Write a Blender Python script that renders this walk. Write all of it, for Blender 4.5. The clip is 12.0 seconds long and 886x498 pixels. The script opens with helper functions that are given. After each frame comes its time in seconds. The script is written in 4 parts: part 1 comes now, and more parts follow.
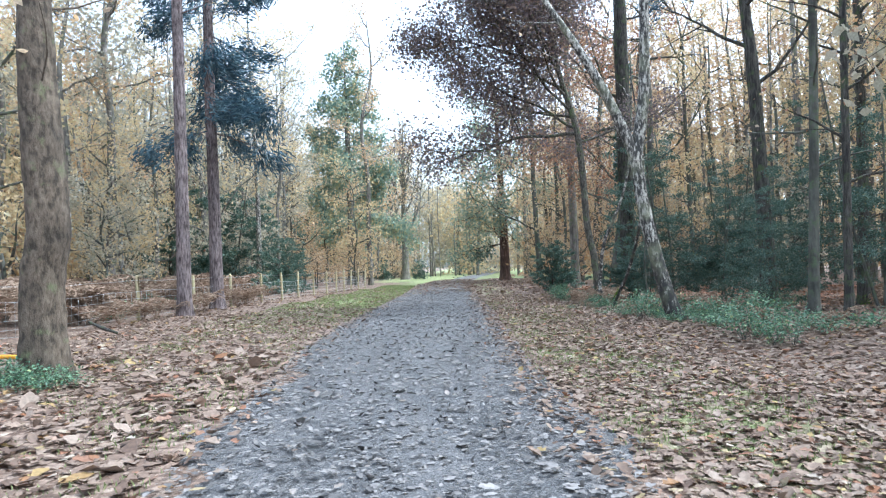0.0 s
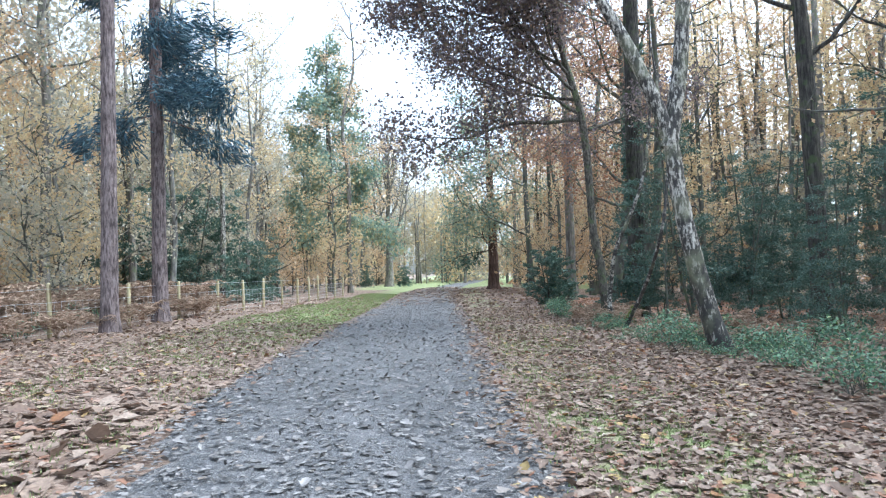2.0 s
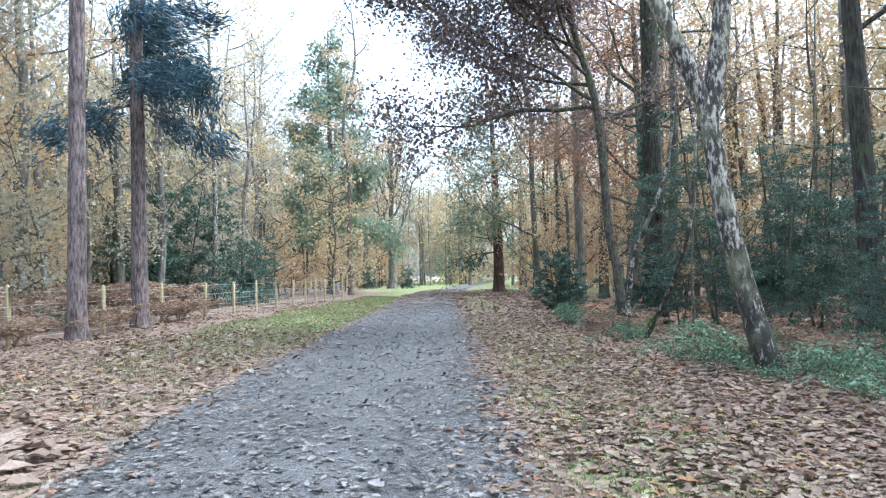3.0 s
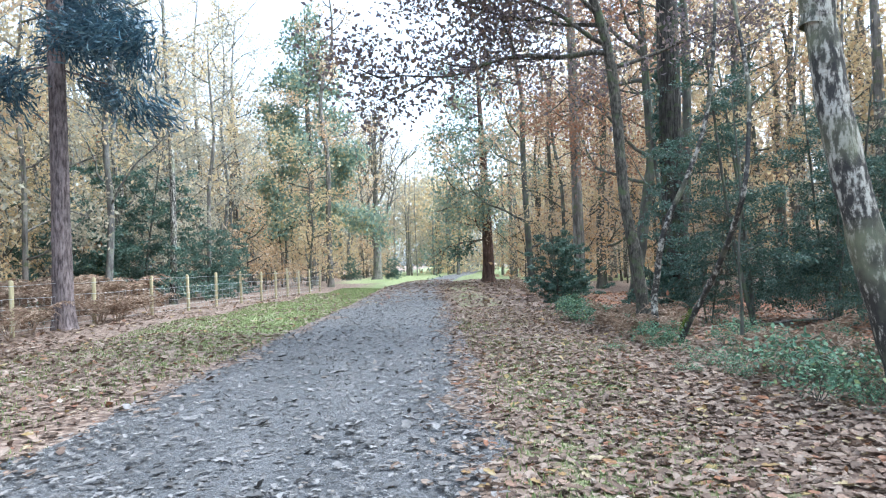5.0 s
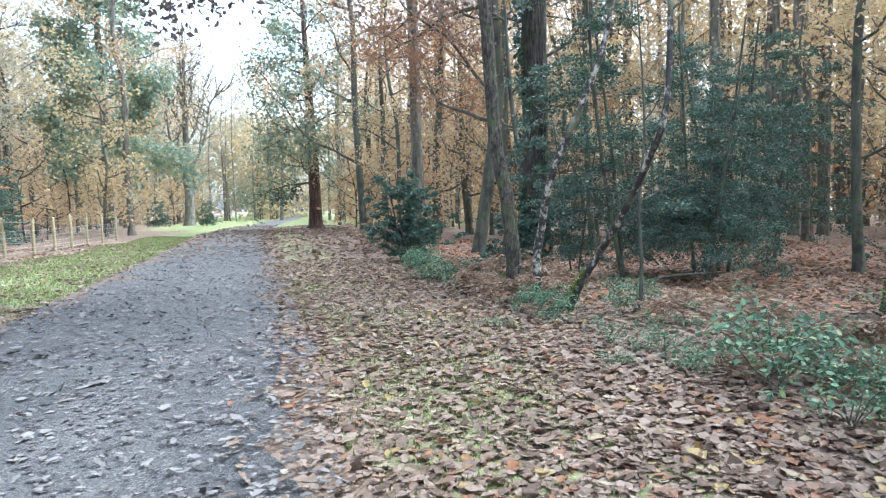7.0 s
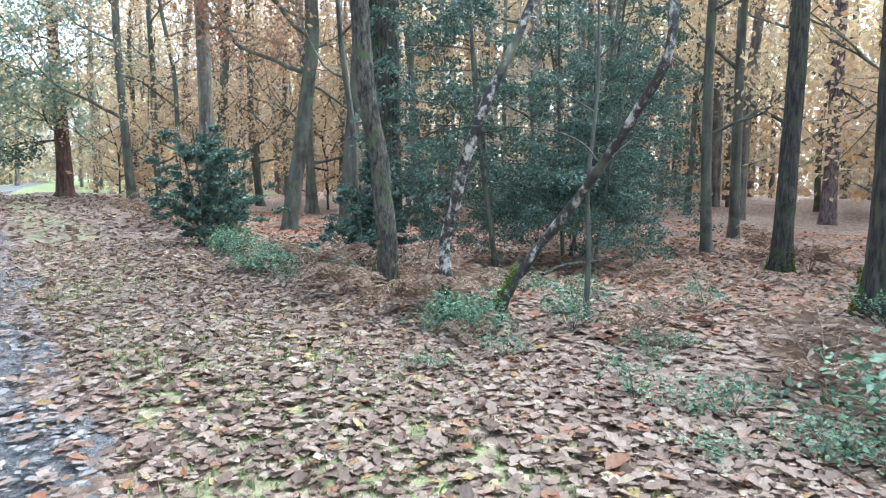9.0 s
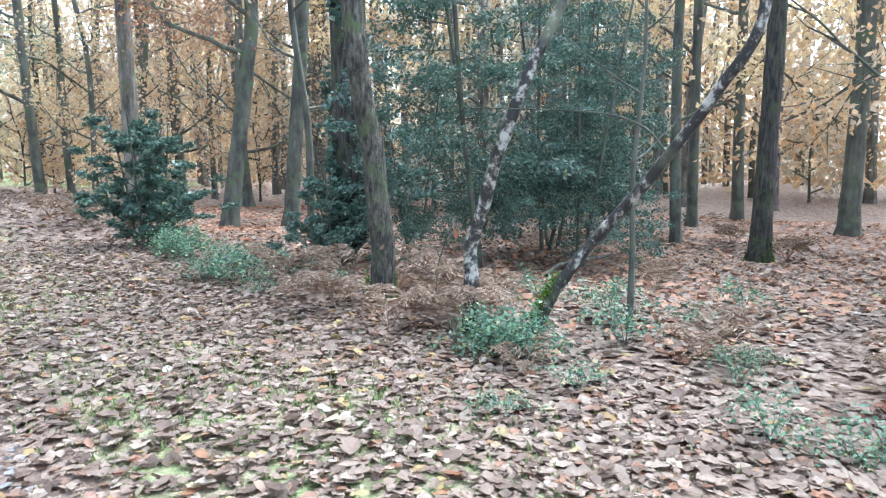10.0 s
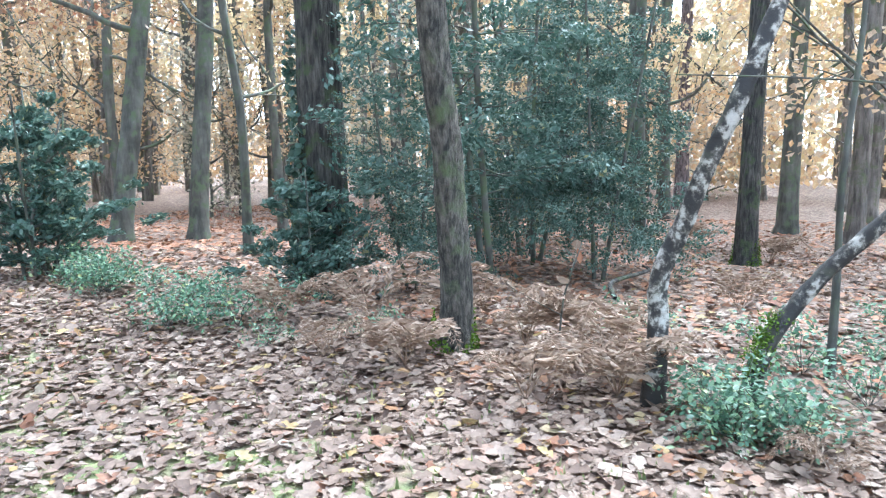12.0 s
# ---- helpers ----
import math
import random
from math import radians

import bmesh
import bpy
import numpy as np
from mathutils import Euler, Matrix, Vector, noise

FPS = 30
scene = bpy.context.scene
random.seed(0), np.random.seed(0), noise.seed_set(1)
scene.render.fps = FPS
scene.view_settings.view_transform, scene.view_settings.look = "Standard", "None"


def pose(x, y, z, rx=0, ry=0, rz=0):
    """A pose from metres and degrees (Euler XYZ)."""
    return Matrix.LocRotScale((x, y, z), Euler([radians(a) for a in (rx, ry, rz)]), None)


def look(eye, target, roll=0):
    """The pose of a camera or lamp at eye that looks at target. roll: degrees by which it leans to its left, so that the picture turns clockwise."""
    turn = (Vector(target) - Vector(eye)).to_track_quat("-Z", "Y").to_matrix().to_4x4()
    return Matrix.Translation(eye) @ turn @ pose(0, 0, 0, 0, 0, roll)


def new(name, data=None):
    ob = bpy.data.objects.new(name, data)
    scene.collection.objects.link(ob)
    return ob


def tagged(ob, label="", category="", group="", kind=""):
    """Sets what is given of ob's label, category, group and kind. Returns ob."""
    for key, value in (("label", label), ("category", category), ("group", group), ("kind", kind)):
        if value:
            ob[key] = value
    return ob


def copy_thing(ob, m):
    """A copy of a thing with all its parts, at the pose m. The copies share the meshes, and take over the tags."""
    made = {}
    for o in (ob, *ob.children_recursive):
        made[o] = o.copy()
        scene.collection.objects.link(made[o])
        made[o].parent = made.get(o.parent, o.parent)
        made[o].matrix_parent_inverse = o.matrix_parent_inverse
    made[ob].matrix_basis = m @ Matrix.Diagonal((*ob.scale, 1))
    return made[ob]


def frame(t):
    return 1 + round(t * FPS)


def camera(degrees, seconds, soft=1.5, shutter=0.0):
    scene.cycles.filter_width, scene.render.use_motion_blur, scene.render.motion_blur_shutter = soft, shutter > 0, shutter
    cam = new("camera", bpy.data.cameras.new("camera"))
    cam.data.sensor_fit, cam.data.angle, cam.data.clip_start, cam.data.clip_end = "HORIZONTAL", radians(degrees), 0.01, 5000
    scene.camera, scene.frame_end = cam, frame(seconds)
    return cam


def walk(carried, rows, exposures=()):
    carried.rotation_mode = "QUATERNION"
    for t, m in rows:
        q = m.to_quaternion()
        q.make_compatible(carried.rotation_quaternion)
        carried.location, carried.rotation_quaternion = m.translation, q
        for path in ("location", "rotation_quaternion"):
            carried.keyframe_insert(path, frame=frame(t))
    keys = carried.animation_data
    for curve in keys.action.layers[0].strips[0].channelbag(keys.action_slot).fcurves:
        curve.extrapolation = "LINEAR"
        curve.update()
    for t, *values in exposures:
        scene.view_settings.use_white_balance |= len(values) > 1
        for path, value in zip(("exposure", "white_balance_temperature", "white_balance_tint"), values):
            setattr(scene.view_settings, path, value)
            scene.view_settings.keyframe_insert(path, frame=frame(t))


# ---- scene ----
cam = camera(66.5, 12.0, 1.2, 0.15)
PATH = [
    (0, (0.493, -2.138, 1.288), (0.431, -0.139, 1.342), -2.2),
    (0.5, (0.491, -1.235, 1.3), (0.448, 0.764, 1.348), -2.1),
    (1, (0.567, -0.414, 1.347), (0.548, 1.585, 1.41), -2.1),
    (1.5, (0.561, 0.449, 1.381), (0.543, 2.448, 1.447), -1.9),
    (2, (0.658, 1.286, 1.377), (0.631, 3.284, 1.448), -1.6),
    (2.5, (0.67, 2.133, 1.39), (0.632, 4.131, 1.464), -1.4),
    (3, (0.775, 2.919, 1.4), (0.732, 4.917, 1.476), -1.4),
    (5, (0.952, 6.087, 1.372), (0.94, 8.087, 1.417), -2.0),
    (5.5, (0.943, 6.746, 1.388), (1.005, 8.745, 1.401), -2.2),
    (6, (0.972, 7.472, 1.37), (1.157, 9.463, 1.339), -2.3),
    (6.5, (0.943, 8.15, 1.389), (1.275, 10.12, 1.304), -2.2),
    (7, (0.936, 8.879, 1.419), (1.427, 10.813, 1.283), -1.8),
    (7.5, (0.97, 9.759, 1.381), (1.621, 11.642, 1.204), -0.8),
    (9.5, (0.933, 12.665, 1.388), (2.119, 14.256, 1.135), -0.5),
    (10, (0.841, 13.287, 1.416), (2.103, 14.814, 1.146), -0.6),
    (10.5, (0.854, 13.922, 1.419), (2.178, 15.397, 1.152), -0.6),
    (11, (0.791, 14.562, 1.411), (2.181, 15.973, 1.13), -0.5),
    (11.5, (0.792, 15.194, 1.385), (2.258, 16.522, 1.093), -0.6),
    (12, (0.768, 15.814, 1.394), (2.321, 17.045, 1.123), -0.8),
]
walk(cam, [(t, look(eye, target, roll)) for t, eye, target, roll in PATH],
     [(0, 1.9, 5300, 4), (3, 1.95, 5300, 4), (5.5, 2.1, 5300, 4), (7.5, 2.25, 5400, 4), (9.5, 2.6, 5200, 4), (12, 3.05, 5150, 4)])

# ---- world and sun ----
world = bpy.data.worlds.new("sky")
scene.world = world
world.use_nodes = True
wn, wl = world.node_tree.nodes, world.node_tree.links
sky = wn.new("ShaderNodeTexSky")
sky.sky_type, sky.sun_disc = "NISHITA", False
sky.sun_elevation, sky.sun_rotation = radians(58), radians(90)
sky.air_density, sky.dust_density = 1.0, 3.0
haze = wn.new("ShaderNodeHueSaturation")
haze.inputs["Saturation"].default_value = 0.35
wl.new(sky.outputs[0], haze.inputs["Color"])
wl.new(haze.outputs[0], wn["Background"].inputs["Color"])
wn["Background"].inputs["Strength"].default_value = 0.14
sun_data = bpy.data.lights.new("sun", "SUN")
sun_data.energy, sun_data.angle, sun_data.color = 1.1, radians(50), (1.0, 0.95, 0.86)
sun = new("sun", sun_data)
sun.matrix_world = look((10.6, -0.4, 17.0), (0, 0, 0))


# ---- materials ----
def ramp(nodes, stops):
    r = nodes.new("ShaderNodeValToRGB")
    e = r.color_ramp.elements
    while len(e) < len(stops):
        e.new(0.5)
    for k, (pos, col) in zip(e, stops):
        k.position, k.color = pos, (*col, 1)
    return r


def base_material(name, rough=0.8):
    m = bpy.data.materials.new(name)
    m.use_nodes = True
    n, l = m.node_tree.nodes, m.node_tree.links
    b = n["Principled BSDF"]
    b.inputs["Roughness"].default_value = rough
    return m, n, l, b


def coords(n, l, scale=(1, 1, 1)):
    c = n.new("ShaderNodeTexCoord")
    mp = n.new("ShaderNodeMapping")
    mp.inputs["Scale"].default_value = scale
    l.new(c.outputs["Object"], mp.inputs["Vector"])
    return mp.outputs[0]


def tex_noise(n, l, vec, scale, detail=5, rough=0.6):
    t = n.new("ShaderNodeTexNoise")
    t.inputs["Scale"].default_value, t.inputs["Detail"].default_value, t.inputs["Roughness"].default_value = scale, detail, rough
    l.new(vec, t.inputs["Vector"])
    return t.outputs["Fac"]


def mixc(n, l, fac, a, b):
    m = n.new("ShaderNodeMix")
    m.data_type = "RGBA"
    for s, v in ((m.inputs[0], fac), (m.inputs[6], a), (m.inputs[7], b)):
        if isinstance(v, tuple):
            s.default_value = (*v, 1)
        elif isinstance(v, (int, float)):
            s.default_value = v
        else:
            l.new(v, s)
    return m.outputs[2]


def bumped(n, l, b, height, strength=0.6, dist=0.02):
    u = n.new("ShaderNodeBump")
    u.inputs["Strength"].default_value, u.inputs["Distance"].default_value = strength, dist
    l.new(height, u.inputs["Height"])
    l.new(u.outputs[0], b.inputs["Normal"])


def bark(name, dark, mid, light, ridge=(14, 14, 2.2), moss=None, moss_amount=0.62, bump=0.9):
    """Furrowed bark: stretched ridges, blotches of lichen and, where given, moss."""
    m, n, l, b = base_material(name, 0.9)
    v = coords(n, l, ridge)
    r = tex_noise(n, l, v, 1.0, 6, 0.65)
    v2 = coords(n, l)
    blot = tex_noise(n, l, v2, 2.3, 4)
    cr = ramp(n, [(0.38, dark), (0.5, mid), (0.63, light)])
    l.new(r, cr.inputs[0])
    bl = ramp(n, [(0.35, (0.62, 0.62, 0.62)), (0.65, (1.15, 1.15, 1.15))])
    l.new(blot, bl.inputs[0])
    mul = n.new("ShaderNodeMix")
    mul.data_type, mul.blend_type = "RGBA", "MULTIPLY"
    mul.inputs[0].default_value = 1
    l.new(cr.outputs[0], mul.inputs[6])
    l.new(bl.outputs[0], mul.inputs[7])
    out = mul.outputs[2]
    if moss:
        mo = tex_noise(n, l, v2, 4.5, 5)
        mr = ramp(n, [(moss_amount - 0.08, (0, 0, 0)), (moss_amount + 0.06, (1, 1, 1))])
        l.new(mo, mr.inputs[0])
        out = mixc(n, l, mr.outputs[0], out, moss)
    l.new(out, b.inputs["Base Color"])
    bumped(n, l, b, r, bump, 0.05)
    return m


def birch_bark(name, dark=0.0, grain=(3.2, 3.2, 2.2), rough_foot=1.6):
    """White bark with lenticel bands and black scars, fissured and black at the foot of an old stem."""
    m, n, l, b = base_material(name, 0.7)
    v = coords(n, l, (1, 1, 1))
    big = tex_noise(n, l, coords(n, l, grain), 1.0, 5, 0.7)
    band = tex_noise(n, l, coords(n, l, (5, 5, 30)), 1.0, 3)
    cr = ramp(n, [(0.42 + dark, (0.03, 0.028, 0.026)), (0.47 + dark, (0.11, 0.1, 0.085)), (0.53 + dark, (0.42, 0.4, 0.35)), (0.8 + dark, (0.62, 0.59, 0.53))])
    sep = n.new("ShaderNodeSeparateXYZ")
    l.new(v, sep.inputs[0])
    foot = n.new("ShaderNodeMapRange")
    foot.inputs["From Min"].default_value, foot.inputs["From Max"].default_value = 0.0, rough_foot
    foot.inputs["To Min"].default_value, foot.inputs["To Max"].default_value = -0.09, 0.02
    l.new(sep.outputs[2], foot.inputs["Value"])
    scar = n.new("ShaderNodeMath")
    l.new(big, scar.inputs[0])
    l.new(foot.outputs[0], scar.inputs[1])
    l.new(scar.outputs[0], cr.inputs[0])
    br = ramp(n, [(0.3, (0.4, 0.37, 0.34)), (0.45, (1, 1, 1))])
    l.new(band, br.inputs[0])
    mul = n.new("ShaderNodeMix")
    mul.data_type, mul.blend_type = "RGBA", "MULTIPLY"
    mul.inputs[0].default_value = 0.8
    l.new(cr.outputs[0], mul.inputs[6])
    l.new(br.outputs[0], mul.inputs[7])
    alg = ramp(n, [(0.5, (0, 0, 0)), (0.7, (1, 1, 1))])
    l.new(tex_noise(n, l, v, 1.4, 4), alg.inputs[0])
    out = mixc(n, l, alg.outputs[0], mul.outputs[2], (0.2, 0.21, 0.13))
    l.new(out, b.inputs["Base Color"])
    bumped(n, l, b, big, 0.7, 0.02)
    return m


def leafy(name, stops, rough=0.55, translucent=0.45, spec=0.4):
    """Thin leaves: each one its own tint, and light shining through."""
    m, n, l, b = base_material(name, rough)
    g = n.new("ShaderNodeNewGeometry")
    cr = ramp(n, stops)
    l.new(g.outputs["Random Per Island"], cr.inputs[0])
    v = coords(n, l)
    vein = ramp(n, [(0.3, (0.72, 0.72, 0.72)), (0.7, (1.15, 1.15, 1.15))])
    l.new(tex_noise(n, l, v, 35, 3), vein.inputs[0])
    mul = n.new("ShaderNodeMix")
    mul.data_type, mul.blend_type = "RGBA", "MULTIPLY"
    mul.inputs[0].default_value = 1
    l.new(cr.outputs[0], mul.inputs[6])
    l.new(vein.outputs[0], mul.inputs[7])
    l.new(mul.outputs[2], b.inputs["Base Color"])
    b.inputs["Specular IOR Level"].default_value = spec
    if translucent:
        tr = n.new("ShaderNodeBsdfTranslucent")
        l.new(mul.outputs[2], tr.inputs["Color"])
        mx = n.new("ShaderNodeMixShader")
        mx.inputs[0].default_value = translucent
        l.new(b.outputs[0], mx.inputs[1])
        l.new(tr.outputs[0], mx.inputs[2])
        l.new(mx.outputs[0], n["Material Output"].inputs["Surface"])
    return m


BARK_OAK = bark("oak_bark", (0.03, 0.028, 0.023), (0.09, 0.082, 0.066), (0.185, 0.165, 0.135), (30, 30, 9), (0.1, 0.125, 0.06), 0.6)
BARK_DARK = bark("dark_bark", (0.022, 0.021, 0.019), (0.064, 0.058, 0.050), (0.120, 0.112, 0.094), (24, 24, 3.5), (0.07, 0.095, 0.04), 0.6)
BARK_SMOOTH = bark("smooth_bark", (0.068, 0.066, 0.056), (0.112, 0.112, 0.094), (0.165, 0.165, 0.139), (6, 6, 1.2), (0.1, 0.13, 0.07), 0.58, 0.4)
BARK_PINE = bark("pine_bark", (0.060, 0.043, 0.043), (0.178, 0.140, 0.136), (0.289, 0.238, 0.230), (20, 20, 4), None, 0.6, 1.0)
BARK_CHESTNUT = bark("chestnut_bark", (0.041, 0.031, 0.020), (0.11, 0.084, 0.06), (0.17, 0.135, 0.098), (13, 13, 6), (0.13, 0.14, 0.07), 0.66)
BARK_RED = bark("red_bark", (0.05, 0.03, 0.024), (0.115, 0.068, 0.052), (0.18, 0.115, 0.088), (9, 9, 1.4), None)
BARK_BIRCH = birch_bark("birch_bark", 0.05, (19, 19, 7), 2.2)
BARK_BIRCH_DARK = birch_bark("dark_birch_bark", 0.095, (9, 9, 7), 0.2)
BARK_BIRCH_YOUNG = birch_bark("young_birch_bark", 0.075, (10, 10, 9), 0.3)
BARK_FAR = bark("woodland_bark", (0.085, 0.076, 0.066), (0.19, 0.174, 0.152), (0.285, 0.26, 0.23), (9, 9, 1.5), (0.13, 0.15, 0.08), 0.6)
BARK_PALE = bark("lichen_grey_bark", (0.09, 0.085, 0.078), (0.165, 0.16, 0.15), (0.24, 0.235, 0.22), (9, 9, 1.5), (0.2, 0.22, 0.15), 0.6)
MOSS = leafy("moss", [(0, (0.06, 0.1, 0.015)), (1, (0.16, 0.24, 0.04))], 0.95, 0, 0.1)

GOLD = leafy("golden_leaf", [(0, (0.6, 0.46, 0.24)), (0.5, (0.7, 0.58, 0.36)), (0.8, (0.62, 0.46, 0.26)), (1, (0.6, 0.56, 0.37))], 0.6, 0.55)
ORANGE = leafy("orange_leaf", [(0, (0.6, 0.37, 0.18)), (0.5, (0.66, 0.5, 0.31)), (0.8, (0.6, 0.49, 0.36)), (1, (0.46, 0.35, 0.25))], 0.6, 0.55)
COPPER = leafy("copper_leaf", [(0, (0.36, 0.16, 0.09)), (0.5, (0.4, 0.24, 0.15)), (1, (0.27, 0.2, 0.14))], 0.6, 0.4)
OAKLEAF = leafy("oak_leaf", [(0, (0.15, 0.125, 0.145)), (0.45, (0.22, 0.175, 0.175)), (0.75, (0.31, 0.22, 0.165)), (1, (0.19, 0.185, 0.14))], 0.5, 0.45)
OLIVE = leafy("olive_leaf", [(0, (0.36, 0.35, 0.28)), (0.5, (0.48, 0.45, 0.34)), (1, (0.56, 0.49, 0.36))], 0.6, 0.5)
HOLLY = leafy("holly_leaf", [(0, (0.05, 0.1, 0.075)), (0.6, (0.1, 0.168, 0.13)), (0.95, (0.18, 0.26, 0.205)), (1, (0.34, 0.32, 0.14))], 0.42, 0.3, 0.45)
NEEDLE = leafy("pine_needle", [(0, (0.04, 0.085, 0.125)), (0.6, (0.07, 0.135, 0.175)), (1, (0.13, 0.2, 0.22))], 0.5, 0.2)
SPRUCE = leafy("conifer_needle", [(0, (0.17, 0.26, 0.22)), (0.55, (0.27, 0.35, 0.26)), (0.85, (0.42, 0.42, 0.26)), (1, (0.52, 0.42, 0.2))], 0.55, 0.45)
BRAMBLE = leafy("bramble_leaf", [(0, (0.06, 0.13, 0.08)), (0.5, (0.115, 0.215, 0.13)), (0.88, (0.21, 0.34, 0.19)), (1, (0.4, 0.42, 0.16))], 0.42, 0.3, 0.5)
BRACKEN = leafy("dead_bracken", [(0, (0.22, 0.145, 0.1)), (0.6, (0.36, 0.26, 0.185)), (1, (0.52, 0.415, 0.32))], 0.75, 0.3)
GRASS = leafy("grass_blade", [(0, (0.15, 0.2, 0.07)), (0.5, (0.24, 0.3, 0.12)), (1, (0.38, 0.38, 0.2))], 0.6, 0.35)
LITTER = leafy("fallen_leaf", [(0, (0.115, 0.075, 0.054)), (0.2, (0.19, 0.13, 0.096)), (0.5, (0.275, 0.2, 0.15)), (0.8, (0.36, 0.28, 0.22)),
                               (0.92, (0.26, 0.115, 0.06)), (0.96, (0.38, 0.29, 0.12)), (1, (0.45, 0.385, 0.32))], 0.6, 0.15, 0.35)
LITTER_RUST = leafy("rust_fallen_leaf", [(0, (0.2, 0.09, 0.05)), (0.5, (0.36, 0.17, 0.09)), (1, (0.45, 0.27, 0.17))], 0.6, 0.12)
LITTER_WET = leafy("trodden_leaf", [(0, (0.06, 0.055, 0.052)), (0.4, (0.15, 0.14, 0.132)), (0.7, (0.25, 0.232, 0.22)), (0.95, (0.31, 0.29, 0.275)), (1, (0.24, 0.19, 0.15))], 0.5, 0.05, 0.4)


def track_material():
    """Grey gravel and trodden mud with damp patches."""
    m, n, l, b = base_material("gravel_track", 0.6)
    v = coords(n, l)
    fine = tex_noise(n, l, v, 55, 6, 0.75)
    vo = n.new("ShaderNodeTexVoronoi")
    vo.inputs["Scale"].default_value = 42
    l.new(v, vo.inputs["Vector"])
    big = tex_noise(n, l, coords(n, l, (1.6, 0.45, 1)), 1.1, 5)
    c1 = ramp(n, [(0.32, (0.055, 0.053, 0.054)), (0.52, (0.15, 0.145, 0.145)), (0.72, (0.33, 0.32, 0.31))])
    l.new(fine, c1.inputs[0])
    bg = ramp(n, [(0.35, (0.62, 0.64, 0.66)), (0.65, (1.2, 1.2, 1.2))])
    l.new(big, bg.inputs[0])
    mul = n.new("ShaderNodeMix")
    mul.data_type, mul.blend_type = "RGBA", "MULTIPLY"
    mul.inputs[0].default_value = 1
    l.new(c1.outputs[0], mul.inputs[6])
    l.new(bg.outputs[0], mul.inputs[7])
    sp = ramp(n, [(0.0, (0.5, 0.5, 0.5)), (0.35, (1, 1, 1))])
    l.new(vo.outputs["Distance"], sp.inputs[0])
    mul2 = n.new("ShaderNodeMix")
    mul2.data_type, mul2.blend_type = "RGBA", "MULTIPLY"
    mul2.inputs[0].default_value = 0.55
    l.new(mul.outputs[2], mul2.inputs[6])
    l.new(sp.outputs[0], mul2.inputs[7])
    l.new(mul2.outputs[2], b.inputs["Base Color"])
    rr = ramp(n, [(0.35, (0.42, 0.42, 0.42)), (0.6, (0.75, 0.75, 0.75))])
    l.new(big, rr.inputs[0])
    l.new(rr.outputs[0], b.inputs["Roughness"])
    add = n.new("ShaderNodeMath")
    l.new(fine, add.inputs[0])
    l.new(vo.outputs["Distance"], add.inputs[1])
    bumped(n, l, b, add.outputs[0], 0.9, 0.02)
    return m


def ground_material():
    """Leaf mould: matted flakes of leaf in tan and rust over dark soil, with thin grass in patches."""
    m, n, l, b = base_material("leaf_mould", 0.8)
    v = coords(n, l)
    vo = n.new("ShaderNodeTexVoronoi")
    vo.inputs["Scale"].default_value = 13
    l.new(v, vo.inputs["Vector"])
    cr = ramp(n, [(0, (0.11, 0.065, 0.045)), (0.35, (0.24, 0.165, 0.12)), (0.7, (0.32, 0.235, 0.18)), (1, (0.4, 0.31, 0.245))])
    sep = n.new("ShaderNodeSeparateColor")
    l.new(vo.outputs["Color"], sep.inputs[0])
    l.new(sep.outputs[0], cr.inputs[0])
    ed = ramp(n, [(0.25, (1, 1, 1)), (0.75, (0.45, 0.41, 0.38))])
    l.new(vo.outputs["Distance"], ed.inputs[0])
    mul = n.new("ShaderNodeMix")
    mul.data_type, mul.blend_type = "RGBA", "MULTIPLY"
    mul.inputs[0].default_value = 0.8
    l.new(cr.outputs[0], mul.inputs[6])
    l.new(ed.outputs[0], mul.inputs[7])
    a = n.new("ShaderNodeAttribute")
    a.attribute_name = "turf"
    gn = tex_noise(n, l, v, 2.2, 6, 0.7)
    ad = n.new("ShaderNodeMath")
    ad.operation = "ADD"
    l.new(a.outputs["Fac"], ad.inputs[0])
    l.new(gn, ad.inputs[1])
    gr = ramp(n, [(0.72, (0, 0, 0)), (1.05, (0.9, 0.9, 0.9))])
    l.new(ad.outputs[0], gr.inputs[0])
    gc = ramp(n, [(0.3, (0.18, 0.23, 0.085)), (0.7, (0.31, 0.35, 0.145))])
    l.new(tex_noise(n, l, v, 9, 4), gc.inputs[0])
    out = mixc(n, l, gr.outputs[0], mul.outputs[2], gc.outputs[0])
    l.new(out, b.inputs["Base Color"])
    hb = n.new("ShaderNodeMath")
    l.new(sep.outputs[1], hb.inputs[0])
    l.new(tex_noise(n, l, v, 30, 4), hb.inputs[1])
    bumped(n, l, b, hb.outputs[0], 0.8, 0.03)
    return m


def wood_material(name, a, c):
    m, n, l, b = base_material(name, 0.85)
    g = tex_noise(n, l, coords(n, l, (30, 30, 2)), 1, 5)
    cr = ramp(n, [(0.3, a), (0.7, c)])
    l.new(g, cr.inputs[0])
    l.new(cr.outputs[0], b.inputs["Base Color"])
    bumped(n, l, b, g, 0.4, 0.01)
    return m


TRACK, GROUND = track_material(), ground_material()
POST_WOOD = wood_material("weathered_post_wood", (0.28, 0.24, 0.13), (0.48, 0.42, 0.26))
WIRE, _n, _l, _b = base_material("galvanised_wire", 0.45)
_b.inputs["Base Color"].default_value, _b.inputs["Metallic"].default_value = (0.5, 0.52, 0.52, 1), 0.8
YELLOW, _n, _l, _b = base_material("yellow_plastic", 0.5)
_b.inputs["Base Color"].default_value = (0.75, 0.36, 0.02, 1)


